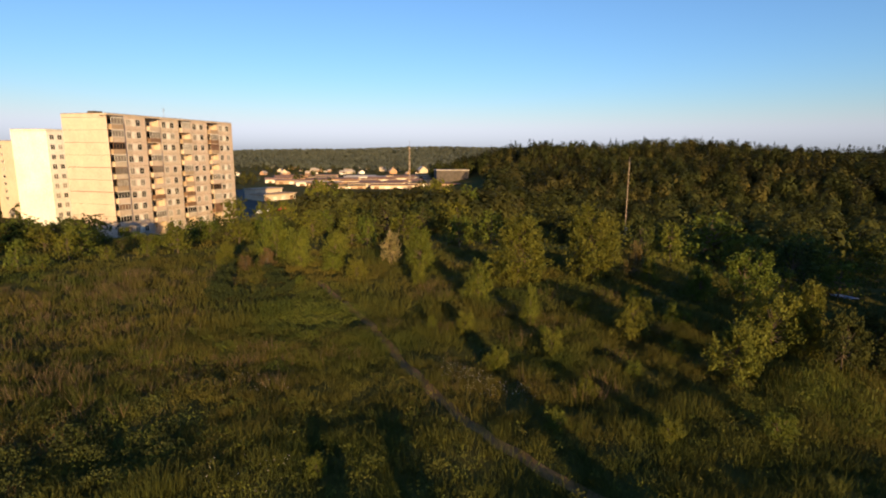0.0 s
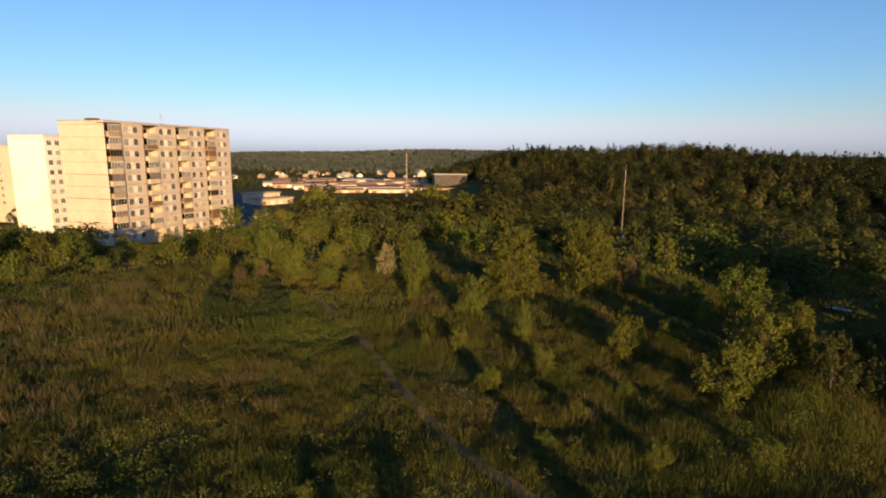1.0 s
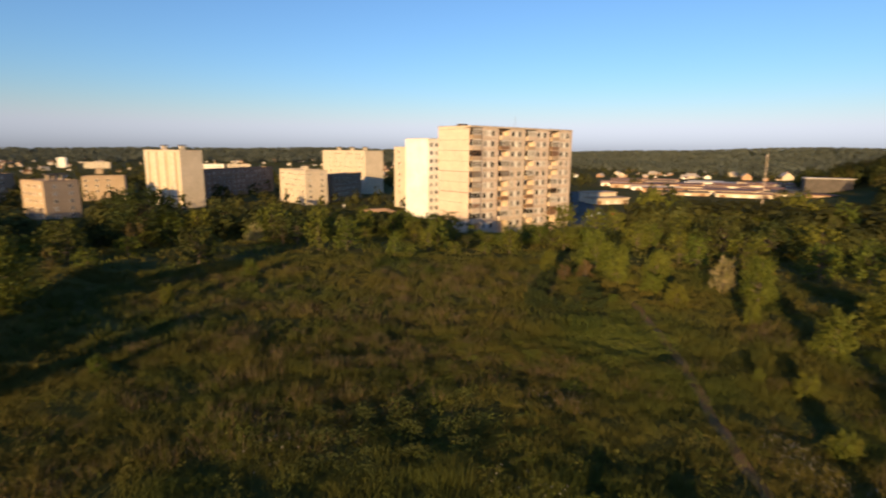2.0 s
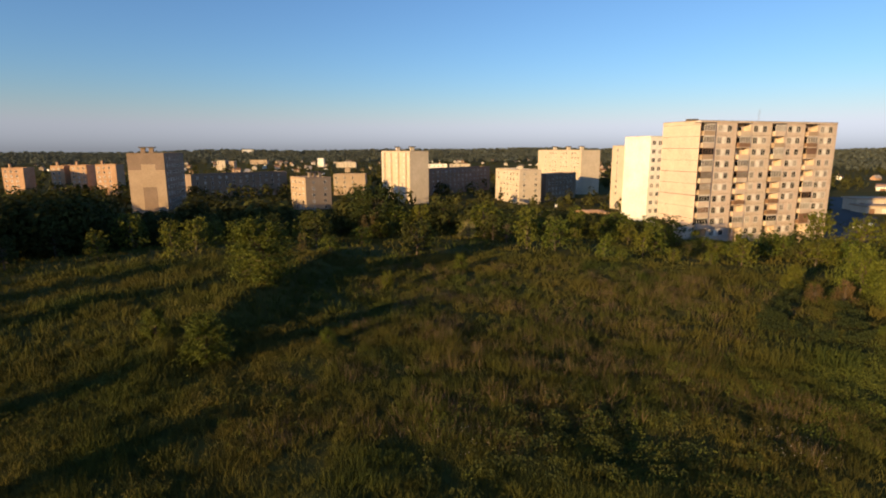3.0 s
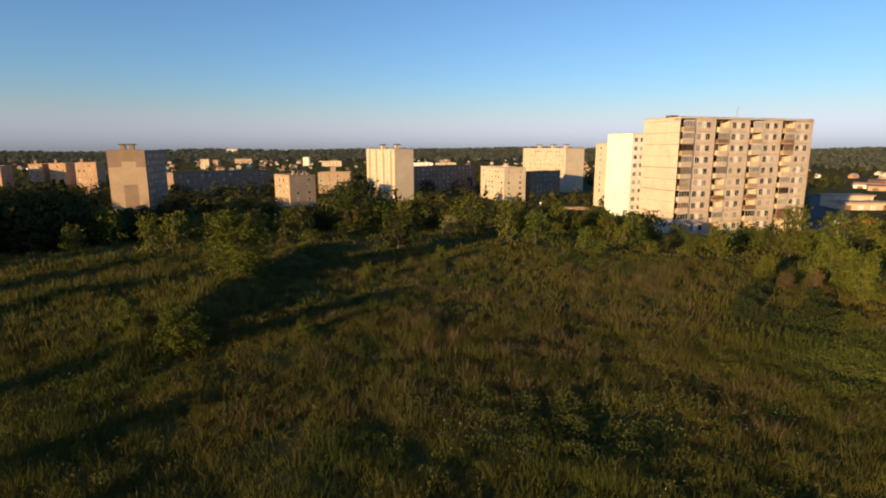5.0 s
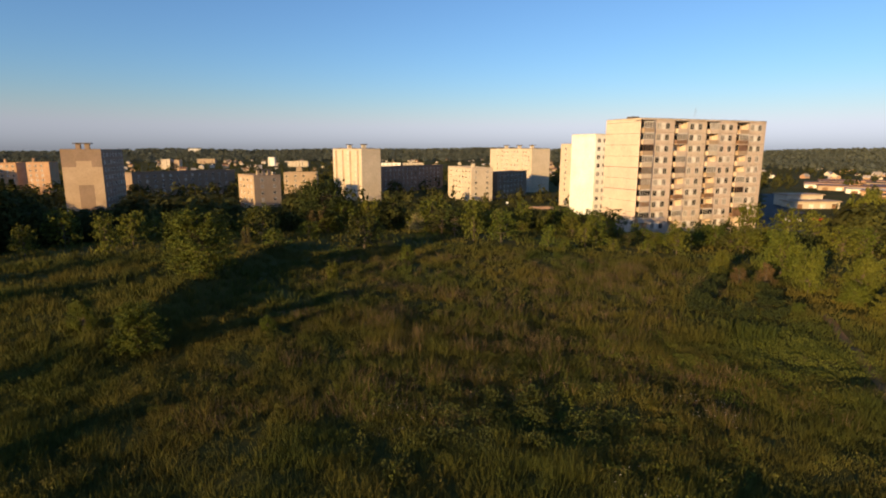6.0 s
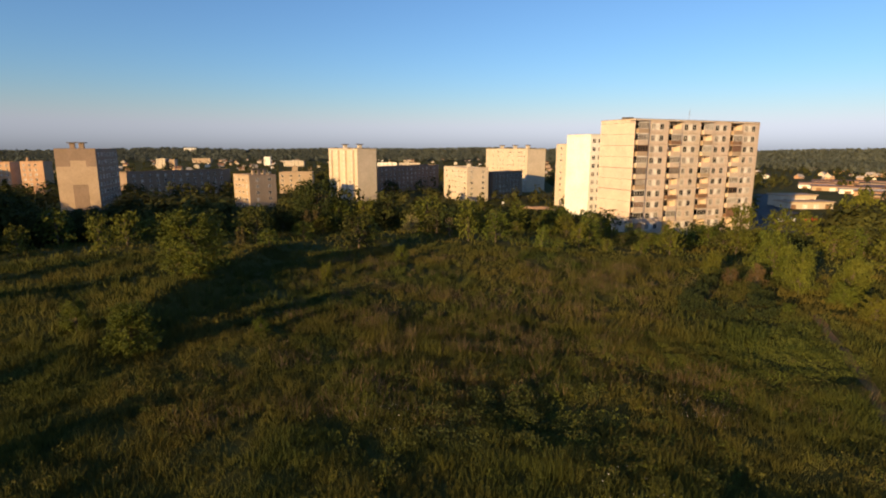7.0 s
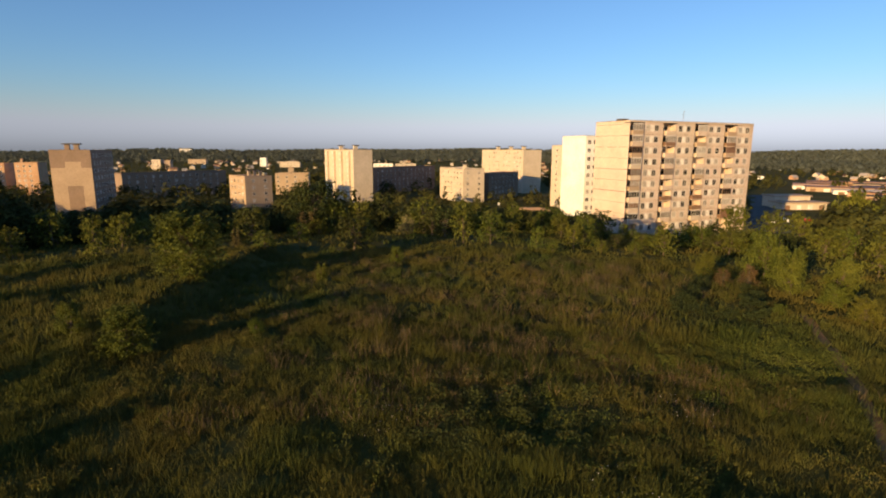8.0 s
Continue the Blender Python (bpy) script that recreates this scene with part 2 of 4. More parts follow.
# ---- windows and balconies, one mesh for all alike ----
def lattice(xs, zs, holes, y0, y1):
    """One connected frame: a grid of cells with the cells in holes left open."""
    solid = {(i, k) for i in range(len(xs) - 1) for k in range(len(zs) - 1)} - set(holes)
    verts, index, faces = [], {}, []

    def at(i, k, side):
        key = (i, k, side)
        if key not in index:
            index[key] = len(verts)
            verts.append((xs[i], y1 if side else y0, zs[k]))
        return index[key]

    for i, k in sorted(solid):
        faces.append((at(i, k, 0), at(i + 1, k, 0), at(i + 1, k + 1, 0), at(i, k + 1, 0)))
        faces.append((at(i, k, 1), at(i, k + 1, 1), at(i + 1, k + 1, 1), at(i + 1, k, 1)))
        for (di, dk), (p, q) in {(-1, 0): ((i, k + 1), (i, k)), (1, 0): ((i + 1, k), (i + 1, k + 1)), (0, -1): ((i, k), (i + 1, k)), (0, 1): ((i + 1, k + 1), (i, k + 1))}.items():
            if (i + di, k + dk) not in solid:
                faces.append((at(*q, 0), at(*p, 0), at(*p, 1), at(*q, 1)))
    return verts, faces


def window_meshes(w, h, mat=None, wide=0.06):
    f = 0.09
    frame_me = mesh_of("window", *lattice([0, f, w / 2 - wide, w / 2 + wide, w - f, w], [0, f, h - f, h], [(1, 1), (3, 1)], -0.05, 0.02), mat or FRAME)
    panes = [mesh_of("pane", *boxes((f, w - f, -0.022, -0.012, f, h - f)), one) for one in (GLASS, GLASS, CURTAIN, GLASS, PALE_PANE, GLASS, CURTAIN)]
    return frame_me, panes


WIN_S = window_meshes(1.4, 1.6, wide=0.03)
WIN_M = window_meshes(1.35, 1.45)
WIN_L = window_meshes(2.0, 1.45)
rng = random.Random(7)


def add_window(kind, parent, m):
    win = put("window", kind[0], parent, m)
    put("pane", rng.choice(kind[1]), win)
    return win


def front_at(x, z):
    return pose(x, 0, z)


def side_at(y, z):
    """On the face x = 0, which looks along -x: y runs away from the viewer's corner."""
    return pose(0, y, z, 0, 0, -90)


RAIL = {mat.name: mesh_of("parapet", *boxes((0, 3.3, -0.42, -0.34, 0.0, 1.0), (0, 0.07, -0.34, 1.85, 0.0, 1.0), (3.23, 3.3, -0.34, 1.85, 0.0, 1.0)), mat)
        for mat in (PANEL_PALE, PANEL, TIMBER, SAND, BEIGE)}
SLAB_ME = mesh_of("slab", *boxes((-0.1, 3.32, -0.45, 1.85, -0.16, 0.0)), PANEL)
GLAZE_ME = {mat.name: mesh_of("glazing", *lattice([0, 0.08, 0.78, 0.86, 1.61, 1.69, 2.44, 2.52, 3.22, 3.3], [1.0, 1.07, 2.45, 2.6], [(1, 1), (3, 1), (5, 1), (7, 1)], -0.41, -0.35), mat)
            for mat in (FRAME, TIMBER)}
GLAZE_PANE = [mesh_of("pane", *boxes((0.05, 3.25, -0.385, -0.375, 1.05, 2.47)), one) for one in (CURTAIN, GLASS, PALE_PANE, CURTAIN, BROWN_PANE)]


def balcony(parent, x, z):
    """A loggia of one storey: slab, parapet, sometimes glazing; a door and window stand behind it."""
    b = put("balcony", SLAB_ME, parent, pose(x, 0, z))
    tone = rng.choice([PANEL_PALE, PANEL, PANEL, SAND, BEIGE, TIMBER])
    put("parapet", RAIL[tone.name], b, pose(0, 0, 0))
    if rng.random() < 0.62:
        wood = rng.random() < 0.3
        put("glazing", GLAZE_ME[(TIMBER if wood else FRAME).name], b)
        put("pane", rng.choice(GLAZE_PANE), b)
    return b


def grid_pose(corner, turn, base):
    return pose(corner[0], corner[1], base, 0, 0, turn)


# ---- ground: one sheet out to the horizon ----
def build_ground():
    rings = [0.0] + list(np.geomspace(3.0, 4700.0, 250))
    around = 372
    ang = np.linspace(0, 2 * np.pi, around, endpoint=False)
    r = np.repeat(rings[1:], around)
    a = np.tile(ang, len(rings) - 1)
    x, y = r * np.sin(a), r * np.cos(a)
    verts = np.vstack([[(0, 0, ground_z(0, 0))], np.c_[x, y, land(x, y)]])
    k = np.arange(around)
    nxt = (k + 1) % around
    tris = [np.c_[np.zeros(around, int), 1 + nxt, 1 + k]]
    for i in range(len(rings) - 2):
        p, q = 1 + i * around, 1 + (i + 1) * around
        tris += [np.c_[p + k, p + nxt, q + k], np.c_[p + nxt, q + nxt, q + k]]
    me = fast_mesh("ground", verts, np.vstack(tris)[:, ::-1], GROUND)
    me.shade_smooth()
    tagged(new("ground", me), "rough meadow ground of dark turf rolling into a valley", "ground", kind="structure")


build_ground()


def strip(name, points, width, lift, mat, label, category):
    """A worn track that follows the ground along a bent line."""
    pts = np.array(points, float)
    t = np.linspace(0, len(pts) - 1, 70)
    x, y = np.interp(t, range(len(pts)), pts[:, 0]), np.interp(t, range(len(pts)), pts[:, 1])
    for _ in range(12):
        x[1:-1], y[1:-1] = (x[:-2] + 2 * x[1:-1] + x[2:]) / 4, (y[:-2] + 2 * y[1:-1] + y[2:]) / 4
    dx, dy = np.gradient(x), np.gradient(y)
    n = np.hypot(dx, dy)
    verts, tris = [], []
    for i in range(len(x)):
        for j in range(5):
            o = (j - 2) / 4 * width * (1 + 0.25 * math.sin(i * 0.9 + j))
            px, py = x[i] - dy[i] / n[i] * o, y[i] + dx[i] / n[i] * o
            verts.append((px, py, ground_z(px, py) + lift - (0.05 if j in (1, 3) else 0.0)))
    for i in range(len(x) - 1):
        for j in range(4):
            a = i * 5 + j
            tris += [(a, a + 1, a + 6), (a, a + 6, a + 5)]
    me = fast_mesh(name, verts, np.array(tris)[:, ::-1], mat)
    return tagged(new(name, me), label, category, kind="structure")


TRACK = [(34.6, 46.5), (32.3, 40.5), (28.3, 31.0), (23.8, 23.2), (21.2, 17.8), (19.3, 13.2), (18.6, 9.5), (18.4, 2.0)]
strip("footpath", TRACK, 0.75, 0.06, SOIL, "narrow trodden earth footpath through tall meadow grass", "path")


# ---- plants ----
def leaf_cards(centres, outward, size, rs, loose=0.55, single=False):
    """Two folded triangles for each leaf or spray of leaves (one for far ones), set roughly facing outward."""
    n = len(centres)
    nor = outward + rs.normal(0, loose, (n, 3))
    nor /= np.linalg.norm(nor, axis=1)[:, None] + 1e-9
    ref = rs.normal(0, 1, (n, 3))
    a = np.cross(nor, ref)
    a /= np.linalg.norm(a, axis=1)[:, None] + 1e-9
    b = np.cross(nor, a)
    s = (size * rs.uniform(0.6, 1.4, n))[:, None]
    if single:
        v = np.stack([centres - a * s * 0.5 - b * s * 0.25, centres + a * s * 0.5 - b * s * 0.25, centres + b * s * 0.55], 1)
        return v.reshape(-1, 3), np.arange(n * 3).reshape(-1, 3)
    v = np.stack([centres - a * s * 0.5, centres + b * s * 0.32 + nor * s * 0.1, centres + a * s * 0.5, centres - b * s * 0.32 + nor * s * 0.1], 1)
    k = np.arange(n)[:, None] * 4
    return v.reshape(-1, 3), np.vstack([k + [0, 1, 3], k + [1, 2, 3]])


def crown_points(rs, h, w, count, lobes, low=0.12, narrow=0.6, spiky=0.0):
    """Leaves on shoots: an uneven heap of lobes from low*h to h, each a bunch of twigs that reach out and up, with gaps between."""
    pts, outs, heads = [], [], []
    lobes = int(lobes * 1.9)
    for i in range(lobes):
        f = (i + 0.5) / lobes
        z = h * (low + (0.90 - low) * f)
        reach = w / 2 * (math.sin(math.pi * 0.14 + 0.64 * (1 - f) ** narrow)) * rs.uniform(0.35, 1.12)
        a = i * 2.4 + rs.uniform(-0.7, 0.7)
        c = np.array([reach * 0.80 * math.cos(a), reach * 0.80 * math.sin(a), z + rs.normal(0, 0.03) * h])
        rad = w * rs.uniform(0.11, 0.22) * (1.15 - 0.45 * f)
        twigs = 9
        m = max(4, int(count / lobes / twigs * rs.uniform(0.7, 1.3)))
        away = np.array([math.cos(a), math.sin(a), 0.55 + spiky])
        for _ in range(twigs):
            d = away * 0.75 + rs.normal(0, 0.75, 3)
            d[2] = abs(d[2]) if rs.uniform() < 0.8 else d[2]
            d /= np.linalg.norm(d)
            start = c + rs.normal(0, 0.30, 3) * rad
            long = rad * rs.uniform(0.8, 1.9)
            t = rs.uniform(0.05, 1.0, m) ** 0.8
            p = start + np.outer(t * long, d) + rs.normal(0, 1, (m, 3)) * (0.21 * rad * (1.25 - 0.7 * t))[:, None]
            pts.append(p)
            outs.append(np.tile(d * 0.55 + [0, 0, 0.45], (m, 1)) + rs.normal(0, 0.5, (m, 3)))
        heads.append(c)
    pts, outs = np.vstack(pts), np.vstack(outs)
    wide = np.quantile(np.hypot(pts[:, 0], pts[:, 1]), 0.95) / (w / 2)
    high = np.quantile(pts[:, 2], 0.99) / h
    pts = pts / [wide, wide, high]
    heads = [c / [wide, wide, high] for c in heads]
    keep = pts[:, 2] > 0.05
    return pts[keep], outs[keep], heads


def tube(verts, faces, a, b, ra, rb, sides=6):
    a, b = Vector(a), Vector(b)
    axis = (b - a).normalized()
    u = axis.orthogonal().normalized()
    v = axis.cross(u)
    k = len(verts)
    for p, r in ((a, ra), (b, rb)):
        for i in range(sides):
            g = 2 * math.pi * i / sides
            verts.append(tuple(p + (u * math.cos(g) + v * math.sin(g)) * r))
    for i in range(sides):
        j = (i + 1) % sides
        faces.append((k + i, k + j, k + sides + j, k + sides + i))


def plant(name, seed, h, w, count, lobes, leaf, mat, label, category, low=0.1, narrow=0.6, spiky=0.0, group=""):
    """A bush or tree: tapered trunk with limbs to each lobe, and a crown of many small leaf sprays."""
    rs = np.random.RandomState(seed)
    root = thing(name, pose(0, 0, 0), label, category, group or ("bushes on the meadow" if category == "bush" else "trees round the meadow"))
    pts, outs, heads = crown_points(rs, h, w, count, lobes, low, narrow, spiky)
    verts, faces = [], []
    r0 = 0.022 * h + 0.02
    bends = [(0, 0, -0.3), (rs.normal(0, 0.02) * h, rs.normal(0, 0.02) * h, h * 0.3), (rs.normal(0, 0.03) * h, rs.normal(0, 0.03) * h, h * 0.62), (0, 0, h * 0.92)]
    for i in range(3):
        tube(verts, faces, bends[i], bends[i + 1], r0 * (1 - 0.3 * i), r0 * (0.7 - 0.3 * i) + 0.01)
    for c in heads:
        foot = Vector(bends[1]).lerp(Vector(bends[2]), min(1.0, max(0.0, (c[2] / h - 0.3))))
        tube(verts, faces, foot, c, r0 * 0.4, r0 * 0.12, 4)
    put("trunk", mesh_of("trunk", verts, faces, BARK), root, label="forked brown trunk and limbs")
    put("crown", fast_mesh("crown", *leaf_cards(pts, outs, leaf, rs), mat), root)
    return root


MODEL = {}
for key, args in {
    "round": (11, 4.0, 4.0, 8200, 17, 0.16, LEAF, "rounded mid-green bush in the tall grass", "bush"),
    "round_b": (12, 4.0, 4.2, 8200, 15, 0.16, LEAF, "wide mid-green bush in the tall grass", "bush"),
    "light": (13, 4.0, 4.0, 6000, 17, 0.17, LEAF_LIGHT, "light yellow-green sunlit bush in the meadow", "bush"),
    "dark": (14, 4.0, 4.2, 7000, 15, 0.18, LEAF_DARK, "dense dark green bush at the meadow's edge", "bush"),
    "red": (15, 3.0, 3.4, 2400, 12, 0.17, LEAF_RED, "reddish-brown leaved bush in the meadow", "bush"),
    "pale": (16, 3.2, 3.6, 2400, 12, 0.17, BLOSSOM, "bush covered in pale pinkish blossom", "bush"),
    "round_far": (31, 4.0, 4.0, 1400, 13, 0.27, LEAF, "rounded mid-green bush at the valley's edge", "bush"),
    "dark_far": (32, 4.0, 4.2, 1300, 14, 0.29, LEAF_DARK, "dense dark green bush at the valley's edge", "bush"),
    "light_far": (33, 4.0, 4.0, 1300, 12, 0.28, LEAF_LIGHT, "light yellow-green bush at the valley's edge", "bush"),
}.items():
    MODEL[key] = plant("bush", *args, spiky=0.25)
for key, args, more in (
    ("upright", (21, 7.0, 5.0, 17000, 30, 0.18, LEAF, "young upright green tree with a pointed crown", "tree"), {"low": 0.08, "narrow": 0.9, "spiky": 0.25}),
    ("broad", (22, 7.5, 6.6, 19000, 30, 0.19, LEAF, "broad round-crowned green tree in the meadow", "tree"), {"low": 0.05}),
    ("shade", (24, 9.0, 9.0, 1200, 20, 0.85, LEAF_DARK, "unseen tree added beside the meadow to cast shade", "tree"), {"low": 0.04}),
    ("tall_dark", (23, 9.0, 9.0, 6400, 26, 0.34, LEAF_DARK, "tall broad dark green tree", "tree"), {"low": 0.08}),
):
    MODEL[key] = plant("tree", *args, **more)
SIZE = {"round": (4.0, 4.0), "round_b": (4.0, 4.2), "light": (4.0, 4.0), "dark": (4.0, 4.2), "red": (3.0, 3.4), "pale": (3.2, 3.6), "round_far": (4.0, 4.0), "dark_far": (4.0, 4.2), "light_far": (4.0, 4.0), "upright": (7.0, 5.0),
        "broad": (7.5, 6.6), "tall_dark": (9.0, 9.0), "shade": (9.0, 9.0)}
USED = set()


def set_plant(key, x, y, h, w, seed=0):
    if math.hypot(x, y) > 74 and key in ("round", "round_b", "dark", "light"):
        key = key[:5].strip("_") + "_far"
    h0, w0 = SIZE[key]
    turn = (x * 37.0 + y * 91.0) % 360
    m = Matrix.LocRotScale((x, y, ground_z(x, y) - 0.05), Euler((0, 0, radians(turn))), (w / w0, w / w0, h / h0))
    if key not in USED:
        USED.add(key)
        MODEL[key].matrix_basis = m
        return MODEL[key]
    ob = MODEL[key].copy()
    scene.collection.objects.link(ob)
    ob.matrix_basis = m
    for child in MODEL[key].children:
        c = child.copy()
        scene.collection.objects.link(c)
        c.parent = ob
    return ob


EAST = [("broad", 57.0, 24.6, 8.4, 7.0), ("light", 77.2, 21.5, 5.8, 4.3), ("red", 60.7, 20.7, 4.5, 2.5), ("light", 59.0, 18.5, 3.3, 1.9),
        ("round", 90.7, 19.2, 8.0, 10.6), ("dark", 75.9, 25.1, 6.3, 4.4), ("round", 55.5, 12.3, 4.0, 3.3), ("light", 61.2, 9.2, 5.5, 5.5),
        ("light", 79.3, 7.8, 5.0, 3.7), ("light", 54.5, 6.8, 2.3, 1.5)]
KNOLL = [("upright", 49.5, 29.9, 7.4, 5.7), ("light", 40.2, 28.7, 4.1, 2.8), ("light", 37.7, 21.6, 3.6, 1.4), ("light", 32.4, 24.5, 1.8, 1.6),
        ("light", 27.8, 18.5, 1.8, 1.0), ("light", 32.3, 16.7, 2.3, 1.5), ("round_b", 40.5, 13.9, 3.6, 2.6), ("light", 45.7, 12.2, 1.9, 1.4),
        # the dark pair here takes dark leaves in place of falling shade
        ("round", 36.4, 5.5, 4.2, 3.4), ("round_b", 42.1, 4.4, 4.9, 4.1), ("upright", 43.0, 2.4, 5.6, 2.0), ("dark", 40.7, 0.2, 4.1, 2.4),
        ("dark", 43.0, -1.6, 4.5, 3.0), ("light", 66.6, 50.9, 5.1, 5.0), ("round", 72.3, 48.6, 5.8, 5.5)]
NORTH_EAST = [("pale", 46.5, 46.5, 4.4, 2.4), ("round", 41.6, 51.4, 4.4, 3.2), ("round", 54.9, 63.4, 4.8, 4.4), ("round", 54.3, 59.2, 5.3, 3.4),
        ("light", 39.2, 49.1, 2.2, 2.4), ("light", 38.0, 43.8, 2.5, 2.5), ("round", 47.1, 42.3, 5.2, 3.6), ("round_b", 61.7, 58.4, 5.1, 6.4),
        ("light", 40.7, 36.9, 2.4, 1.6)]
NORTH = [("light", 37.4, 53.0, 4.9, 3.1), ("light", 39.2, 60.6, 5.4, 4.5), ("light", 51.1, 86.8, 3.6, 5.0), ("red", 34.7, 55.7, 2.6, 2.2),
        ("red", 32.6, 57.0, 1.9, 2.0), ("round", 4.9, 85.0, 6.9, 4.3), ("round_b", 9.2, 84.0, 5.2, 4.7), ("round", 16.3, 113.9, 6.7, 4.4),
        ("round", 23.7, 109.9, 5.5, 7.5), ("dark", 33.6, 112.2, 4.9, 10.5), ("light", 15.5, 77.4, 3.8, 2.2), ("light", 22.2, 82.7, 4.0, 3.2),
        ("round", 34.8, 78.8, 4.7, 4.3), ("light", 35.0, 97.8, 2.8, 2.1), ("dark", 46.2, 95.2, 3.9, 4.4), ("dark", 47.6, 89.7, 4.1, 4.5),
        ("round", 33.2, 62.4, 3.1, 2.2), ("light", 46.1, 78.6, 3.2, 2.7), ("light", 25.4, 78.8, 2.2, 2.7), ("light", 30.2, 77.9, 2.1, 2.3),
        ("light", 17.6, 76.2, 1.9, 2.2)]
WEST = [("broad", -25.4, 55.2, 6.8, 7.8), ("round", -25.9, 37.4, 2.6, 2.0), ("upright", -21.0, 35.9, 3.7, 3.4), ("light", -43.1, 67.1, 5.5, 3.4),
        ("light", -43.9, 74.2, 5.0, 4.4), ("round", -55.1, 68.5, 4.1, 3.7), ("red", -28.7, 76.6, 3.1, 1.7), ("dark", -12.0, 79.8, 5.4, 6.2),
        ("round", -4.5, 69.4, 2.5, 2.0), ("light", -12.2, 59.2, 2.2, 1.4), ("round", -24.5, 76.6, 2.6, 3.5)]
WEST_FAR = [("red", -25.2, 103.0, 4.5, 4.6), ("tall_dark", -25.0, 109.7, 10.5, 12.2), ("round", -20.0, 110.2, 5.7, 4.7), ("light", -15.8, 109.7, 6.5, 6.3),
        ("dark", -11.4, 112.7, 8.0, 6.4), ("pale", -5.1, 98.4, 3.7, 3.7), ("round", -2.3, 105.0, 7.1, 7.7), ("dark", -0.5, 99.8, 5.0, 5.7)]
VALLEY_EDGE = [("light", 61.5, 109.2, 7.9, 6.7), ("round", 64.7, 101.6, 7.1, 6.9), ("light", 67.4, 97.5, 6.6, 4.4), ("light", 91.2, 117.7, 13.4, 7.6),
        ("round", 93.7, 110.5, 11.4, 7.5), ("round", 97.9, 98.5, 8.7, 7.6), ("light", 115.2, 94.1, 13.9, 9.0), ("round", 116.7, 85.6, 12.0, 8.4),
        ("dark", 93.6, 102.6, 7.0, 5.0), ("round", 124.4, 81.5, 10.9, 8.6), ("light", 101.1, 92.2, 7.4, 6.5)]
SEEDLINGS = [(22.6, 11.5, 1.3), (28.0, 18.7, 1.4), (11.9, 17.7, 1.0), (-13.3, 40.6, 1.2), (45.7, 11.3, 1.3), (38.3, 9.8, 1.3), (28.0, 12.2, 1.1),
             (40.4, 29.3, 1.2), (-12.2, 59.5, 1.1), (26.2, 48.4, 0.9), (31.9, 45.8, 1.0), (25.5, 6.7, 1.3), (29.1, 2.3, 1.5), (35.0, 19.0, 1.2), (33.0, 11.0, 1.0),
             (31.0, 27.0, 1.2), (44.5, 20.0, 1.5), (50.0, 17.0, 1.8)]
for row in EAST + KNOLL + NORTH_EAST + NORTH + WEST + WEST_FAR + VALLEY_EDGE:
    set_plant(*row)
for x, y, h in SEEDLINGS:
    set_plant(("light", "round_b", "round")[int(x * 10) % 3], x, y, h * 1.1, h * (0.9 + 0.3 * math.sin(x * 5)))
# unseen shrubs and trees added beside and behind the meadow for their long shadows
for key, x, y, h, w in (("round", 4.0, 6.0, 2.8, 2.0), ("round_b", 9.5, 8.0, 2.5, 2.0), ("round", -17.0, 6.0, 3.2, 3.4), ("upright", 12.0, -2.0, 3.2, 2.2)):
    set_plant(key, x, y, h, w)
# tall trees outside the view, there only to block the low sun
for x, y, h in ((70, -19, 13), (78, -24, 13), (58.5, -22.5, 12), (66, -26, 13), (73, -30, 13), (81, -33, 13), (-95, 40, 11), (-104, 52, 11.5), (-112, 62, 12), (-206, 142, 14), (-195, 128, 14),
                (-185, 118, 13), (-172, 108, 13), (-160, 98, 12.5), (-217, 157, 14), (-75, 20, 6.5), (-88, 27, 7), (-66, 3, 6), (-54, -8, 5.5), (-44, -14, 5), (35, -15, 8), (41, -13, 6)):
    set_plant("shade", x, y, h, h * 0.85)
for k in range(12):
    set_plant("shade", -122.0 - 6.0 * (k % 6) - 4.0 * (k // 6), 92.0 - 9.0 * (k % 6) + 16.0 * (k // 6), 12.0 + 1.5 * math.sin(k * 2.1), 11.0)
for k in range(9):
    r, az = 92.0 + 11.0 * k, radians(-51.5 - 1.5 * (k % 2))
    set_plant("shade", r * math.sin(az), r * math.cos(az), 13.0 + 1.8 * math.sin(k * 1.7), 10.0)
for r, h in ((17, 1.5), (24, 1.9), (30, 2.8), (40, 3.2), (58, 4.6), (70, 5.0), (84, 6.5)):
    az = radians(-51.0 - 20.0 / r)
    set_plant("dark", r * math.sin(az), r * math.cos(az), h, h * 0.95)


def view_limit(x, y):
    """Greatest height of plants, fitted to the camera's view: capped by pixel drops below the horizon."""
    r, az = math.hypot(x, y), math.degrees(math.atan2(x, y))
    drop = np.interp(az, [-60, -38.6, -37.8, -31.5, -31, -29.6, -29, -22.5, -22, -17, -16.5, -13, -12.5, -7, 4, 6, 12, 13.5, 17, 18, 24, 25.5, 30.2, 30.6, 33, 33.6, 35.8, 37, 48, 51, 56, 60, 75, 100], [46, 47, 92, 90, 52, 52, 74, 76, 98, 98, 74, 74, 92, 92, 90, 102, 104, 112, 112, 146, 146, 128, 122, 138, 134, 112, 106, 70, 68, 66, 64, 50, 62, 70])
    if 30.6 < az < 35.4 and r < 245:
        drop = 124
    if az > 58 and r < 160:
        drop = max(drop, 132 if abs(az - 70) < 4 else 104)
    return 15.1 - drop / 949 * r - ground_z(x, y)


BUILT = [(68, 148, 34), (60, 200, 26), (-136, 210, 14), (-50, 285, 26), (45, 315, 26), (5, 290, 20), (-82, 248, 14), (137, 203, 6), (152, 256, 9), (163, 257, 10), (174, 258, 10)]


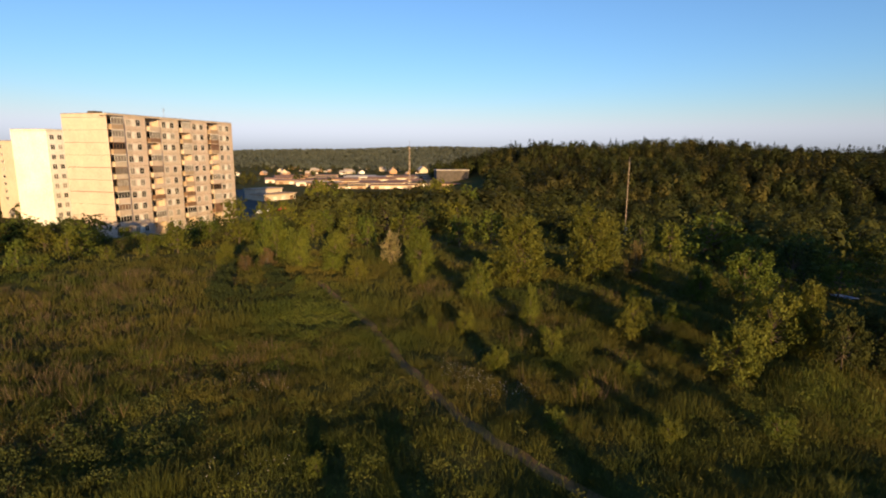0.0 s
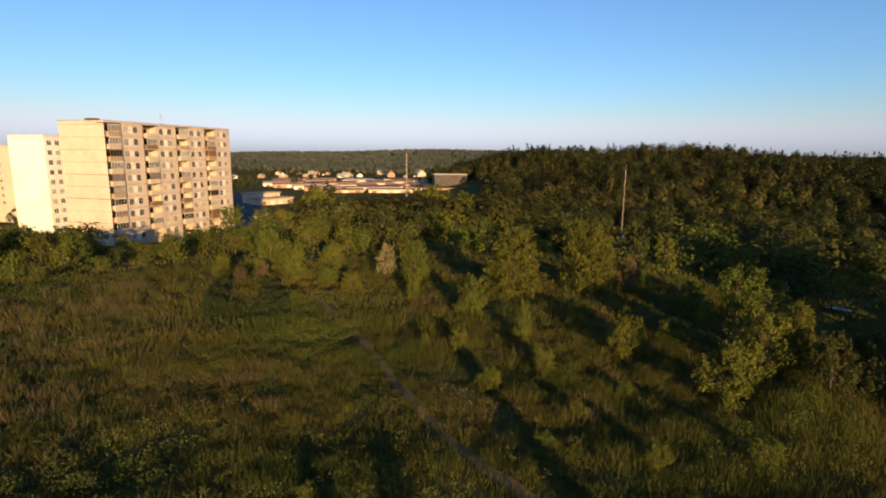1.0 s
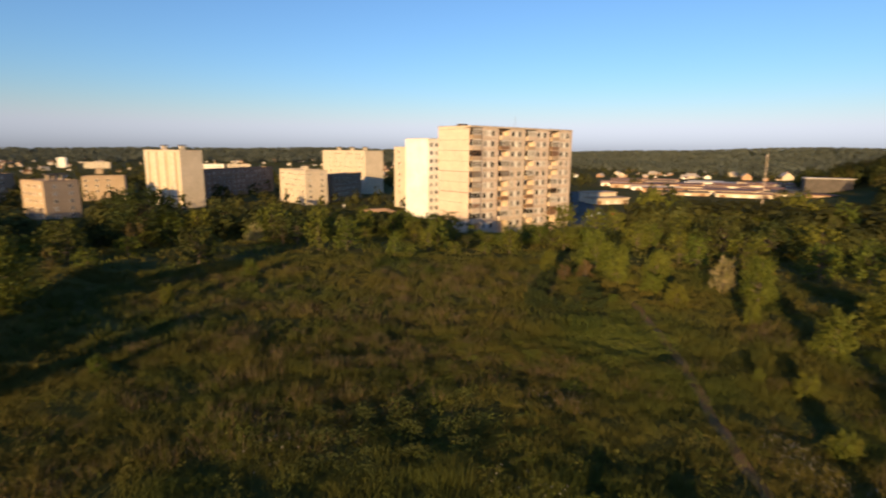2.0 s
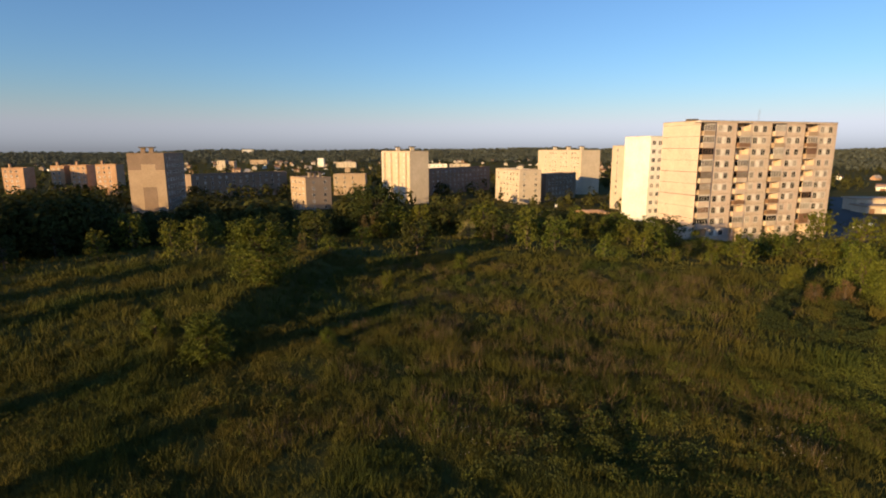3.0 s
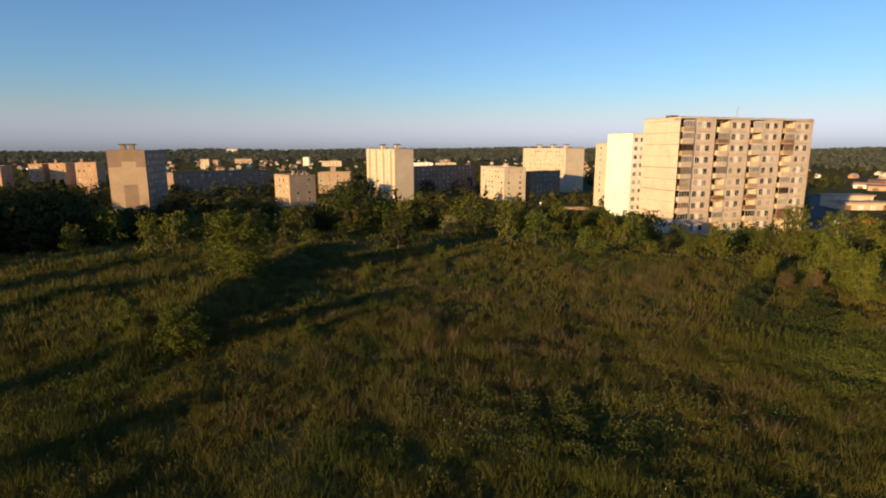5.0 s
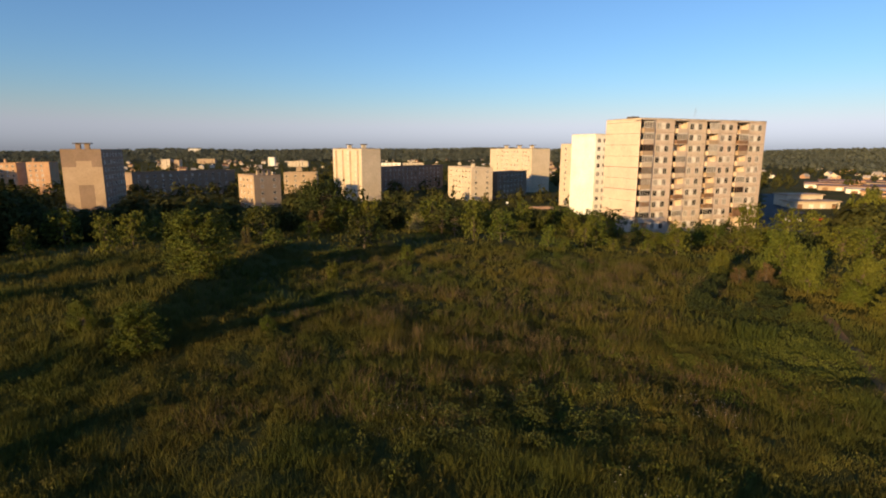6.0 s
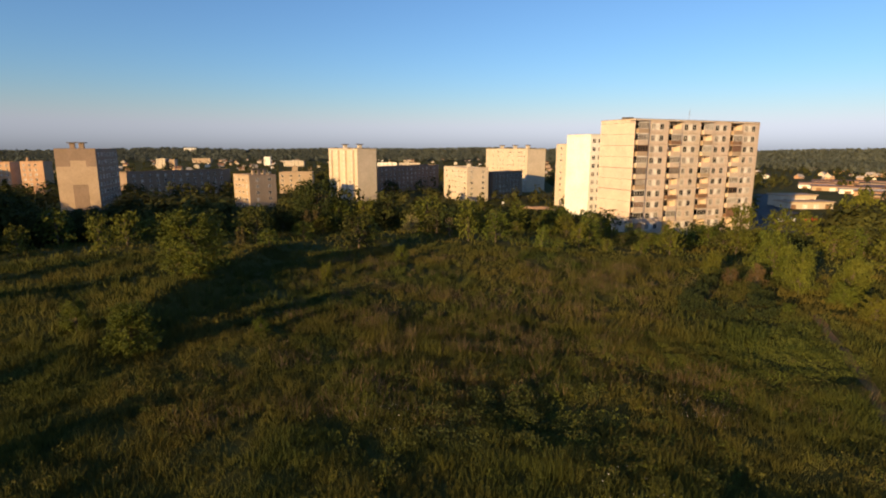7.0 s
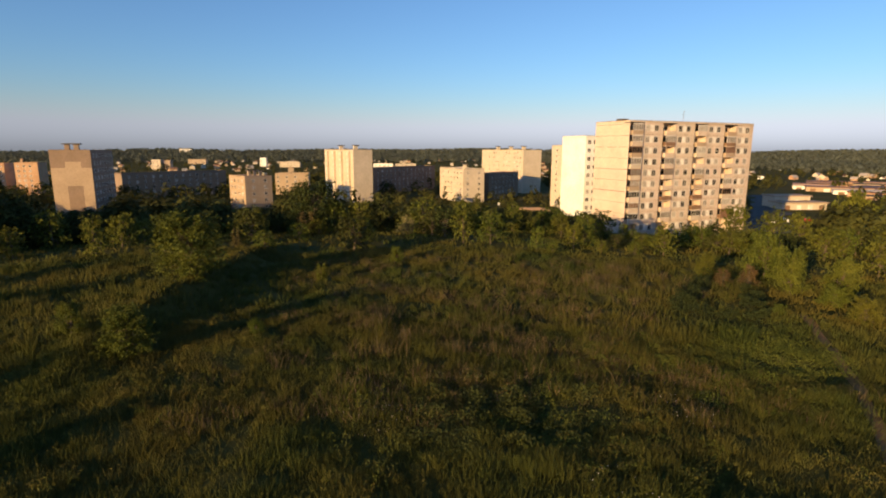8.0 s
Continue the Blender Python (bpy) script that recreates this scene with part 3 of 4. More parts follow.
def free_of_buildings(x, y):
    return all((x - a) ** 2 + (y - b) ** 2 > c * c for a, b, c in BUILT)


band = random.Random(21)
placed = []
tries = 0
while len(placed) < 150 and tries < 6000:
    tries += 1
    az, r = radians(band.uniform(-46, 98)), 88 + 62 * band.random() ** 1.2
    x, y = r * math.sin(az), r * math.cos(az)
    if not free_of_buildings(x, y) or any((x - a) ** 2 + (y - b) ** 2 < 26 for a, b in placed):
        continue
    h = min(band.uniform(2.5, 7.0), view_limit(x, y) + band.uniform(-0.3, 1.2))
    if h < 1.6:
        continue
    placed.append((x, y))
    # mostly dark leaves to the west, where shade is put into the colour
    key = band.choice(["round_far", "round_far", "dark_far", "dark_far", "light_far"] if math.degrees(az) > -22 else ["dark_far", "dark_far", "dark_far", "round_far"])
    set_plant(key, x, y, h, max(3.0, h * band.uniform(0.9, 1.35)))


for k in range(17):
    az, r = radians(13.5 + 1.15 * k), 99.0 + 5.0 * math.sin(k * 2.3)
    x, y = r * math.sin(az), r * math.cos(az)
    set_plant(("round_far", "dark_far", "round_far", "light_far")[k % 4], x, y, max(2.0, view_limit(x, y) + 0.5 * math.sin(k * 1.3)), 4.0 + 1.2 * math.sin(k * 3.1))


def wood_mass(name, spots, cards, leaf, mat, label, rs, conifer=0.3, relative=False, loose=0.22):
    """Many far trees in one mesh: conical or lobed crowns of leaf sprays on thin stems."""
    all_p, all_o, stems_v, stems_t = [], [], [], []
    for x, y, h, w in spots:
        z = ground_z(x, y)
        f = rs.uniform(0, 1, cards)
        a = rs.uniform(0, 2 * np.pi, cards)
        if rs.uniform() < conifer:
            f = f ** 1.1
            rad = w * 0.34 * (1 - f) * rs.uniform(0.5, 1.0, cards)
            p = np.c_[rad * np.cos(a), rad * np.sin(a), h * (0.08 + 0.95 * f)]
        else:
            prof = np.sin(np.pi * (0.16 + 0.80 * f)) ** 0.7
            lob = 1 + 0.28 * np.sin(a * 3 + x) * np.sin(f * 7 + y)
            rad = w * 0.5 * prof * lob * rs.uniform(0.55, 1.0, cards)
            p = np.c_[rad * np.cos(a), rad * np.sin(a), h * (0.10 + 0.86 * f + 0.05 * np.sin(a * 2 + x))]
        o = p - [0, 0, h * 0.45]
        o /= np.linalg.norm(o, axis=1)[:, None] + 1e-6
        all_p.append(p + [x, y, z])
        all_o.append(o * 1.4)
        k = len(stems_v)
        s = 0.015 * h + 0.03
        stems_v += [(x - s, y, z - 0.3), (x + s, y - s, z - 0.3), (x, y + s, z - 0.3), (x, y, z + h * 0.7)]
        stems_t += [(k, k + 1, k + 3), (k + 1, k + 2, k + 3), (k + 2, k, k + 3)]
    size = np.repeat([w for *_, w in spots], cards) * leaf if relative else leaf
    v, t = leaf_cards(np.vstack(all_p), np.vstack(all_o), size, rs, loose, True)
    n = len(v)
    v = np.vstack([v, np.array(stems_v)])
    t = np.vstack([t, np.array(stems_t) + n])
    return tagged(new(name, fast_mesh(name, v, t, mat)), label, "woodland", kind="stuff")


rs = np.random.RandomState(5)
spots = []
for _ in range(2600):
    az, r = radians(rs.uniform(-48, 100)), math.sqrt(rs.uniform(112 ** 2, 250 ** 2))
    x, y = r * math.sin(az), r * math.cos(az)
    if free_of_buildings(x, y):
        h = min(rs.uniform(4, 10), view_limit(x, y))
        if h > 1.8:
            spots.append((x, y, h, max(3.5, h * rs.uniform(0.7, 1.1))))
pick = rs.permutation(len(spots))
grove = []
for _ in range(130):
    az, r = radians(rs.uniform(33.2, 38)), rs.uniform(160, 285)
    x, y = r * math.sin(az), r * math.cos(az)
    h = min(9.0, view_limit(x, y) - rs.uniform(0.0, 1.2))
    if free_of_buildings(x, y) and h > 2.0:
        grove.append((x, y, h, h * rs.uniform(0.8, 1.1)))
wood_mass("thicket", [spots[i] for i in pick[:650]], 240, 0.115, WOODS, "dense thicket of bushes and young trees in the valley", rs, 0.05, True)
wood_mass("willow_thicket", [spots[i] for i in pick[650:1050]] + grove, 240, 0.115, WOODS_LIGHT, "light green willow thicket in the valley", rs, 0.0, True)

# tall trees between the meadow and the timber yard, and below the towers
spots = []
for lo, hi, r0, r1, n in ((36, 58, 135, 300, 420), (-48, -33, 140, 300, 230), (-34, -6, 125, 300, 400), (-6, 14, 150, 300, 140)):
    for _ in range(n):
        az, r = radians(rs.uniform(lo, hi)), rs.uniform(r0, r1)
        x, y = r * math.sin(az), r * math.cos(az)
        h = min(rs.uniform(8, 13), view_limit(x, y) + rs.uniform(-1.2, 0.5))
        if h > 2.5 and free_of_buildings(x, y):
            spots.append((x, y, h, h * rs.uniform(0.6, 0.95)))
dense = []
for _ in range(150):
    az, r = radians(rs.uniform(-47, -36.5)), rs.uniform(104, 172)
    x, y = r * math.sin(az), r * math.cos(az)
    h = min(rs.uniform(8, 13), view_limit(x, y) + rs.uniform(-1.5, 0.3))
    if h > 2.5:
        dense.append((x, y, h, h * rs.uniform(0.6, 0.9)))
# these alders get the dark leaves in place of the shade over them
wood_mass("alder_thicket", dense, 520, 0.075, LEAF_DARK, "dense alders at the meadow's edge, shade put into their dark leaves", rs, 0.1, True, 0.5)
# sunlight put into the colour: most trees of this sector take lighter leaves
sun_toned = [k for k in spots if -25 < math.degrees(math.atan2(k[0], k[1])) < 14 and rs.uniform() < 0.75]
wood_mass("sunlit_valley_trees", sun_toned, 260, 0.115, WOODS_LIGHT, "broad-leaved trees below the tower blocks, sunlight put into lighter leaves", rs, 0.0, True)
wood_mass("valley_trees", [k for k in spots if k not in sun_toned], 190, 0.135, WOODS, "tall dark broad-leaved trees in the valley", rs, 0.05, True)

spots = []
for _ in range(3000):
    az, r = radians(rs.uniform(50, 102)), 190 + 360 * rs.uniform() ** 0.85
    if rs.uniform() < np.interp(math.degrees(az) + (0 if r < 430 else 5), [55, 58], [0.0, 1.0]):
        x, y = r * math.sin(az), r * math.cos(az)
        h = rs.uniform(7, 15.5) * np.interp(r, [190, 300], [0.6, 1.0]) * (1 + 0.25 * math.sin(x * 0.021) * math.sin(y * 0.027 + 1))
        spots.append((x, y, h, h * rs.uniform(0.46, 0.74)))
part_of = np.array([0.5 + 0.3 * math.sin(x * 0.035 + 2) * math.sin(y * 0.04) for x, y, *_ in spots]) + rs.uniform(-0.4, 0.4, len(spots))
broad_spots = [s for s, k in zip(spots, part_of) if k < 0.45]
birch_spots = [(x, y, h * 0.9, w) for (x, y, h, w), k in zip(spots, part_of) if 0.45 <= k < 0.70]
spruce_spots = [(x, y, h * 1.08, w * 1.15) for (x, y, h, w), k in zip(spots, part_of) if k >= 0.70]
wood_mass("woodland", broad_spots, 260, 0.15, WOODS, "broad-leaved woodland climbing the hillside", rs, 0.0, True, 0.12)
wood_mass("birch_woodland", birch_spots, 260, 0.145, WOODS_LIGHT, "light green birches scattered through the hillside wood", rs, 0.0, True, 0.12)
wood_mass("spruce_woodland", spruce_spots, 220, 0.11, SPRUCE, "dark spruces standing in the hillside wood", rs, 1.0, True)

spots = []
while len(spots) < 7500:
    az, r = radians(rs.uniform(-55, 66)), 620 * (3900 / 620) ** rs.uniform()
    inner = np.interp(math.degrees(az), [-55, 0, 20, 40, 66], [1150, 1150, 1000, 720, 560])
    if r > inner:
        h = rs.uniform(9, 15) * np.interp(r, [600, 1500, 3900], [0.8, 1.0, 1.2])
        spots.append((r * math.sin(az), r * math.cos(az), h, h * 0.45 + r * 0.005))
wood_mass("distant_woodland", spots, 34, 0.30, HAZE_WOODS, "endless dark forest on the far low hills", rs, 0.15, True, 0.4)

spots = []
while len(spots) < 3000:
    az, r = radians(rs.uniform(-52, 54)), rs.uniform(250, 1150)
    x, y = r * math.sin(az), r * math.cos(az)
    if free_of_buildings(x, y):
        if 30.2 < math.degrees(az) < 33.4 and r < 420 or 32 < math.degrees(az) and 270 < r < 640 and rs.uniform() < 0.85:
            continue
        h = min(rs.uniform(4, 10), max(2.0, 15.1 - (20 + rs.uniform(0, 26)) / 949 * r - ground_z(x, y)))
        spots.append((x, y, h, h * rs.uniform(0.7, 1.1)))
wood_mass("town_trees", spots, 44, 0.23, WOODS, "dark trees between the houses of the town", rs, 0.1, True)


# ---- meadow grass ----
def blades(rs, n, az, r0, r1, height, width, per, spread, bare=0.36):
    """Tufts of leaning blades over a sector of the meadow."""
    a = np.radians(rs.uniform(az[0], az[1], n))
    r = np.sqrt(rs.uniform(r0 ** 2, r1 ** 2, n))
    return tufts(rs, r * np.sin(a), r * np.cos(a), height, width, per, spread, bare)


def off_track(x, y):
    d = np.full(len(x), 99.0)
    for (ax, ay), (bx, by) in zip(TRACK, TRACK[1:]):
        L2 = (bx - ax) ** 2 + (by - ay) ** 2
        t = np.clip(((x - ax) * (bx - ax) + (y - ay) * (by - ay)) / L2, 0, 1)
        d = np.minimum(d, np.hypot(x - ax - t * (bx - ax), y - ay - t * (by - ay)))
    return d


TABLE = np.random.RandomState(77).uniform(0, 1, (64, 64))


def patchy(x, y, size):
    """Smooth value noise of the plan, from 0 to 1, with patches about size metres across."""
    u, v = np.asarray(x) / size + 200.3, np.asarray(y) / size + 300.7
    i, k = np.floor(u).astype(int), np.floor(v).astype(int)
    fu, fv = u - i, v - k
    fu, fv = fu * fu * (3 - 2 * fu), fv * fv * (3 - 2 * fv)
    at = lambda p, q: TABLE[p % 64, q % 64]
    return (at(i, k) * (1 - fu) + at(i + 1, k) * fu) * (1 - fv) + (at(i, k + 1) * (1 - fu) + at(i + 1, k + 1) * fu) * fv


# course of two shadow bands, filled with dark leaves instead of grass
SHADOW_BANDS = [(33.0, 61.8, 0.8), (31.5, 59.4, 0.9), (29.8, 56.8, 1.2), (28.2, 54.4, 1.2), (26.6, 52.2, 1.3), (25.2, 50.2, 1.3), (24.6, 48.4, 1.2), (25.6, 46.6, 1.0), (27.2, 45.6, 0.9), (33.2, 53.2, 0.9), (32.2, 50.8, 1.2), (30.8, 48.0, 1.2), (29.5, 45.0, 1.1)]


def off_shadow_bands(x, y):
    return np.min([np.hypot(x - a, y - b) - r for a, b, r in SHADOW_BANDS], axis=0)


def tufts(rs, x, y, height, width, per, spread, bare=0.36):
    """Tussocks: tall where patches gather, thin and low between them."""
    keep = (off_track(x, y) + rs.normal(0, 0.20, len(x)) > 0.36) & (off_shadow_bands(x, y) > -0.1) & (patchy(x, y, 0.95) * 0.65 + patchy(x, y, 3.1) * 0.35 + rs.normal(0, 0.10, len(x)) > bare)
    x, y = x[keep], y[keep]
    n = len(x)
    hum = patchy(y, x, 1.15)
    swell = patchy(x + 31, y, 6.5)
    tall = height * rs.uniform(0.7, 1.2, n) * (0.35 + 1.05 * hum) * (0.65 + 0.6 * swell)
    X, Y, T = np.repeat(x, per), np.repeat(y, per), np.repeat(tall, per) * rs.uniform(0.6, 1.1, n * per)
    m = n * per
    g = rs.uniform(0, 2 * np.pi, m)
    X, Y = X + spread * np.cos(g) * rs.uniform(0, 1, m), Y + spread * np.sin(g) * rs.uniform(0, 1, m)
    Z = land(X, Y) - 0.03
    lean = rs.uniform(0.05, 0.7, m) * T
    k = rs.uniform(0, 2 * np.pi, m)
    wx, wy = np.cos(k) * width * rs.uniform(0.6, 1.4, m), np.sin(k) * width
    tip = np.c_[X + lean * np.cos(g), Y + lean * np.sin(g), Z + T]
    v = np.stack([np.c_[X - wx, Y - wy, Z], np.c_[X + wx, Y + wy, Z], tip], 1).reshape(-1, 3)
    return v, np.arange(m * 3).reshape(-1, 3)


def lay(name, pieces, mat, label, category):
    v, t, k = [], [], 0
    for pv, pt in pieces:
        v.append(pv)
        t.append(pt + k)
        k += len(pv)
    return tagged(new(name, fast_mesh(name, np.vstack(v), np.vstack(t), mat)), label, category, kind="stuff")


rs = np.random.RandomState(9)
lay("meadow_grass", [blades(rs, 42000, (-50, 100), 15, 50, 0.40, 0.022, 4, 0.30, -1.0), blades(rs, 62000, (-50, 100), 15, 47, 0.72, 0.019, 6, 0.28), blades(rs, 34000, (-52, 100), 45, 80, 0.85, 0.046, 6, 0.40),
                     blades(rs, 15000, (-54, 100), 78, 140, 0.80, 0.11, 5, 0.8), blades(rs, 11000, (-54, 100), 138, 260, 0.95, 0.24, 4, 1.6)], GRASS, "tall rough meadow grass, green and straw-coloured", "grass")


def clumps(rs, rows, height, width, per, spread, density):
    xs, ys = [], []
    for cx, cy, rad in rows:
        n = int(density * rad * rad * 3.1)
        a, r = rs.uniform(0, 2 * np.pi, n), rad * np.sqrt(rs.uniform(0, 1, n))
        xs.append(cx + r * np.cos(a))
        ys.append(cy + r * np.sin(a) * 0.8)
    return tufts(rs, np.concatenate(xs), np.concatenate(ys), height, width, per, spread)


dry_rows = [(rs.uniform(-14, 22), rs.uniform(26, 72), rs.uniform(0.4, 2.6)) for _ in range(120)] + [(rs.normal(7, 4), rs.normal(44, 6), rs.uniform(0.6, 2.4)) for _ in range(50)] + [(rs.uniform(10, 30), rs.uniform(52, 66), rs.uniform(0.6, 2.2)) for _ in range(40)] + [(rs.uniform(22, 52), rs.uniform(6, 44), rs.uniform(0.6, 2.0)) for _ in range(30)]
lay("dry_stalks", [clumps(rs, dry_rows, 1.0, 0.022, 5, 0.30, 3.2)], DRY, "clumps of dry reddish-brown flower stalks", "weeds")


def leafy(rs, rows, height, leaf, density, loose=0.4):
    pts = []
    for cx, cy, rad in rows:
        n = int(density * rad * rad * 3.1)
        a, r = rs.uniform(0, 2 * np.pi, n), rad * np.sqrt(rs.uniform(0, 1, n))
        x, y = cx + r * np.cos(a), cy + r * np.sin(a)
        bump = np.abs(np.sin(x * 1.3) * np.sin(y * 1.1)) * 0.6 + 0.4
        pts.append(np.c_[x, y, land(x, y) + height * bump * rs.uniform(0.3, 1.0, n)])
    p = np.vstack(pts)
    return leaf_cards(p, np.tile([-0.35, -0.45, 0.8], (len(p), 1)), leaf, rs, loose)


green_rows = [(22, 33, 5.5), (17, 38, 4.5), (25, 40, 4.0), (28, 36, 3.0), (9, 25, 3.4), (6, 29, 2.6), (13, 24, 3.0), (-4, 30, 2.2), (38, 16, 2.5), (31, 5, 3.0), (38, 1.8, 4.2), (34.5, -0.5, 2.6)]
lay("weed_patches", [leafy(rs, green_rows, 0.55, 0.11, 70)], GREENS, "low patches of bright broad-leaved weeds", "weeds")
flower_rows = [(25.2, 20.3, 1.5), (24.6, 17.6, 1.5), (25.6, 15.2, 1.3), (10, 20, 2.0), (16, 28, 2.0), (40, 24, 2.5), (-2, 27, 2.0)]
# the knoll's sunlit look is given by a brighter leaf colour
lay("knoll_grass", [clumps(rs, [(38.0, 1.6, 3.6), (34.6, -0.4, 2.4)], 0.5, 0.03, 6, 0.25, 16.0)], LEAF_LIGHT, "short yellow-green grass on a knoll, sunlit look put into its colour", "grass")
lay("wild_flowers", [leafy(rs, flower_rows[:3], 0.85, 0.055, 20), leafy(rs, flower_rows[3:], 0.9, 0.07, 3)], FLOWER, "small white umbel flowers among the grass", "flowers")
# scattered herbs of many heights between the blades
a, r = np.radians(rs.uniform(-50, 100, 15000)), np.sqrt(rs.uniform(15 ** 2, 62 ** 2, 15000))
hx, hy = r * np.sin(a), r * np.cos(a)
near = (np.sin(hx * 0.33 + 2.0 * np.sin(hy * 0.21)) * np.sin(hy * 0.29 + 1.5 * np.sin(hx * 0.17)) + rs.normal(0, 0.35, len(hx)) > 0.15) & (off_track(hx, hy) > 0.65) & (off_shadow_bands(hx, hy) > 0)
herbs = [(x, y, k) for x, y, k in zip(hx[near], hy[near], rs.uniform(0.14, 0.42, near.sum()))]
lay("meadow_herbs", [leafy(rs, herbs[::2], 0.85, 0.11, 46)], GRASS, "leafy green herbs scattered through the tall grass", "weeds")
lay("scattered_weeds", [leafy(rs, [(x, y, k * 1.1) for x, y, k in herbs[1::2]], 0.85, 0.085, 52, 0.9)], GREENS, "leafy green weeds in loose clumps between the grass", "weeds")
# dark leaves serve the lush growth and also imitate shadow streaks on it
lush = [(rs.normal(4.8, 3.0), rs.normal(28.6, 2.3), rs.uniform(0.35, 0.85)) for _ in range(110)]
lay("lush_weeds", [leafy(rs, lush, 1.0, 0.12, 60, 0.7)], LEAF_DARK, "tall leafy weeds in a lush patch, darkened for shadow streaks too", "weeds")
lay("nettle_bed", [leafy(rs, SHADOW_BANDS, 1.5, 0.15, 150)], SHADOW_LEAF, "narrow bed of near-black leaves in place of shadow bands on the grass", "weeds")



# ---- apartment blocks ----
TURN = 23.0


def roof_kit(root, L, W, top, stacks=(), wall=PANEL):
    box_part("roof", [(0.25, L - 0.25, 0.25, W - 0.25, top - 0.3, top - 0.05)], ROOF, root, "flat dark felt roof")
    box_part("parapet", [(0, L, 0, 0.25, top - 0.25, top + 0.35), (0, L, W - 0.25, W, top - 0.25, top + 0.35), (0, 0.25, 0.25, W - 0.25, top - 0.25, top + 0.35),
                         (L - 0.25, L, 0.25, W - 0.25, top - 0.25, top + 0.35)], wall, root)
    box_part("coping", [(-0.06, L + 0.06, -0.06, 0.30, top + 0.354, top + 0.42), (-0.06, 0.30, 0.304, W + 0.06, top + 0.354, top + 0.42)], ROOF, root, "dark sheet-metal coping")
    for x, y, s in stacks:
        st = box_part("vent_stack", [(x, x + s, y, y + 1.2, top - 0.1, top + 2.3)], wall, root)
        box_part("cap", [(x - 0.7, x + s + 0.7, y - 0.5, y + 1.7, top + 2.304, top + 2.7)], ROOF, st)


def big_block():
    """The panel block with four sections: each a recessed stack of balconies and a proud window wall."""
    top, floors, H = 22.4, 10, 2.8
    base = top - 0.9 - floors * H
    L, W, rec = 43.4, 13.0, 1.9
    root = thing("apartment_block", grid_pose((47.5, 135.3), TURN, base), "ten-storey grey concrete panel apartment block with stacked balconies", "apartment building", "apartment blocks")
    hh = top - base - 0.36
    box_part("wall", [(0.12, L - 0.12, rec, W, -3, hh)], PANEL, root, "grey concrete wall behind the balconies")
    sec = L / 4
    bay = 4.1
    for s in range(4):
        x0 = s * sec
        box_part("window_wall", [(x0 + bay, x0 + sec - 0.001, 0.0, rec - 0.004, -3, hh)], PANEL, root, "proud grey panel wall with two windows a storey")
        for f in range(floors):
            z = f * H + 0.35
            for wx in (x0 + bay + 0.95, x0 + bay + 3.75):
                add_window(WIN_S, root, front_at(wx, z + 0.75))
            box_part("window_panel", [(x0 + bay + 2.55, x0 + bay + 3.55, -0.035, 0.0, z + 0.75, z + 2.35)], FRAME if rng.random() < 0.8 else PANEL_PALE, root, "pale infill panel between the windows")
            if f:
                balcony(root, x0 + 0.76, z)
            win = add_window(WIN_L, root, pose(x0 + 1.2, rec - 0.004, z + 0.75))
        # brown strip added to deepen the shade of the recess by colour
        box_part("recess_lining", [(x0 + 0.03, x0 + 0.70, rec - 0.04, rec - 0.003, -3, hh - 0.3), (x0 + 0.003 if s else x0 + 0.13, x0 + 0.029 if s else x0 + 0.14, 0.05, rec - 0.045, -3, hh - 0.3)], TIMBER, root, "dark brown strip put in for the recess shade beside the balconies")
        box_part("canopy", [(x0 - 0.05, x0 + bay + 0.1, -0.35, rec, hh - 0.25, hh - 0.02)], ROOF, root, "dark balcony roof")
        for f in range(1, floors):
            box_part("joint", [(x0 + bay, x0 + sec - 0.01, -0.012, 0.0, f * H + 0.30, f * H + 0.335)], JOINT, root)
    # the blind gable: two panels a storey with open joints
    box_part("gable", [(0.06, 0.12, rec * 0 + 0.02, W - 0.02, -3, hh)], JOINT, root, "dark joints behind the gable panels")
    for f in range(-1, floors + 1):
        z0, z1 = f * H + 0.03, min((f + 1) * H - 0.02, hh)
        if z1 - z0 > 0.3:
            for y0, y1 in ((0.0, W * 0.5 - 0.012), (W * 0.5 + 0.012, W)):
                box_part("panel", [(0.0 + rng.uniform(-0.006, 0.006), 0.055, y0, y1, z0 + (0.05 if f in (4, 6) else 0.0) + rng.uniform(0, 0.03), z1)], PANEL_PALE, root)
    box_part("far_gable", [(L - 0.11, L, rec, W, -3, hh)], PANEL, root)
    for f in range(1, floors):
        b = box_part("balcony", [(L, L + 0.9, 2.0, 5.0, f * H + 0.2, f * H + 0.35)], PANEL, root)
        box_part("parapet", [(L + 0.82, L + 0.9, 2.0, 5.0, f * H + 0.354, f * H + 1.35)], PANEL_PALE, b)
    roof_kit(root, L, W, hh, wall=PANEL)
    box_part("hatch", [(1.6, 3.8, 5.0, 7.0, hh - 0.1, hh + 1.0)], ROOF, root, "dark roof hatch")
    box_part("roof_hut", [(sec + 5.0, sec + 8.0, 5.0, 8.5, hh - 0.1, hh + 0.7)], PANEL, root)
    verts, faces = [], []
    tube(verts, faces, (22.5, 5, hh - 0.1), (22.5, 5, hh + 3.6), 0.05, 0.03)
    for k in range(4):
        tube(verts, faces, (21.9 + 0.1 * k, 5, hh + 2.2 + 0.4 * k), (23.1 - 0.1 * k, 5, hh + 2.2 + 0.4 * k), 0.02, 0.02, 4)
    put("antenna", mesh_of("antenna", verts, faces, STEEL), root, label="thin roof antenna")


big_block()


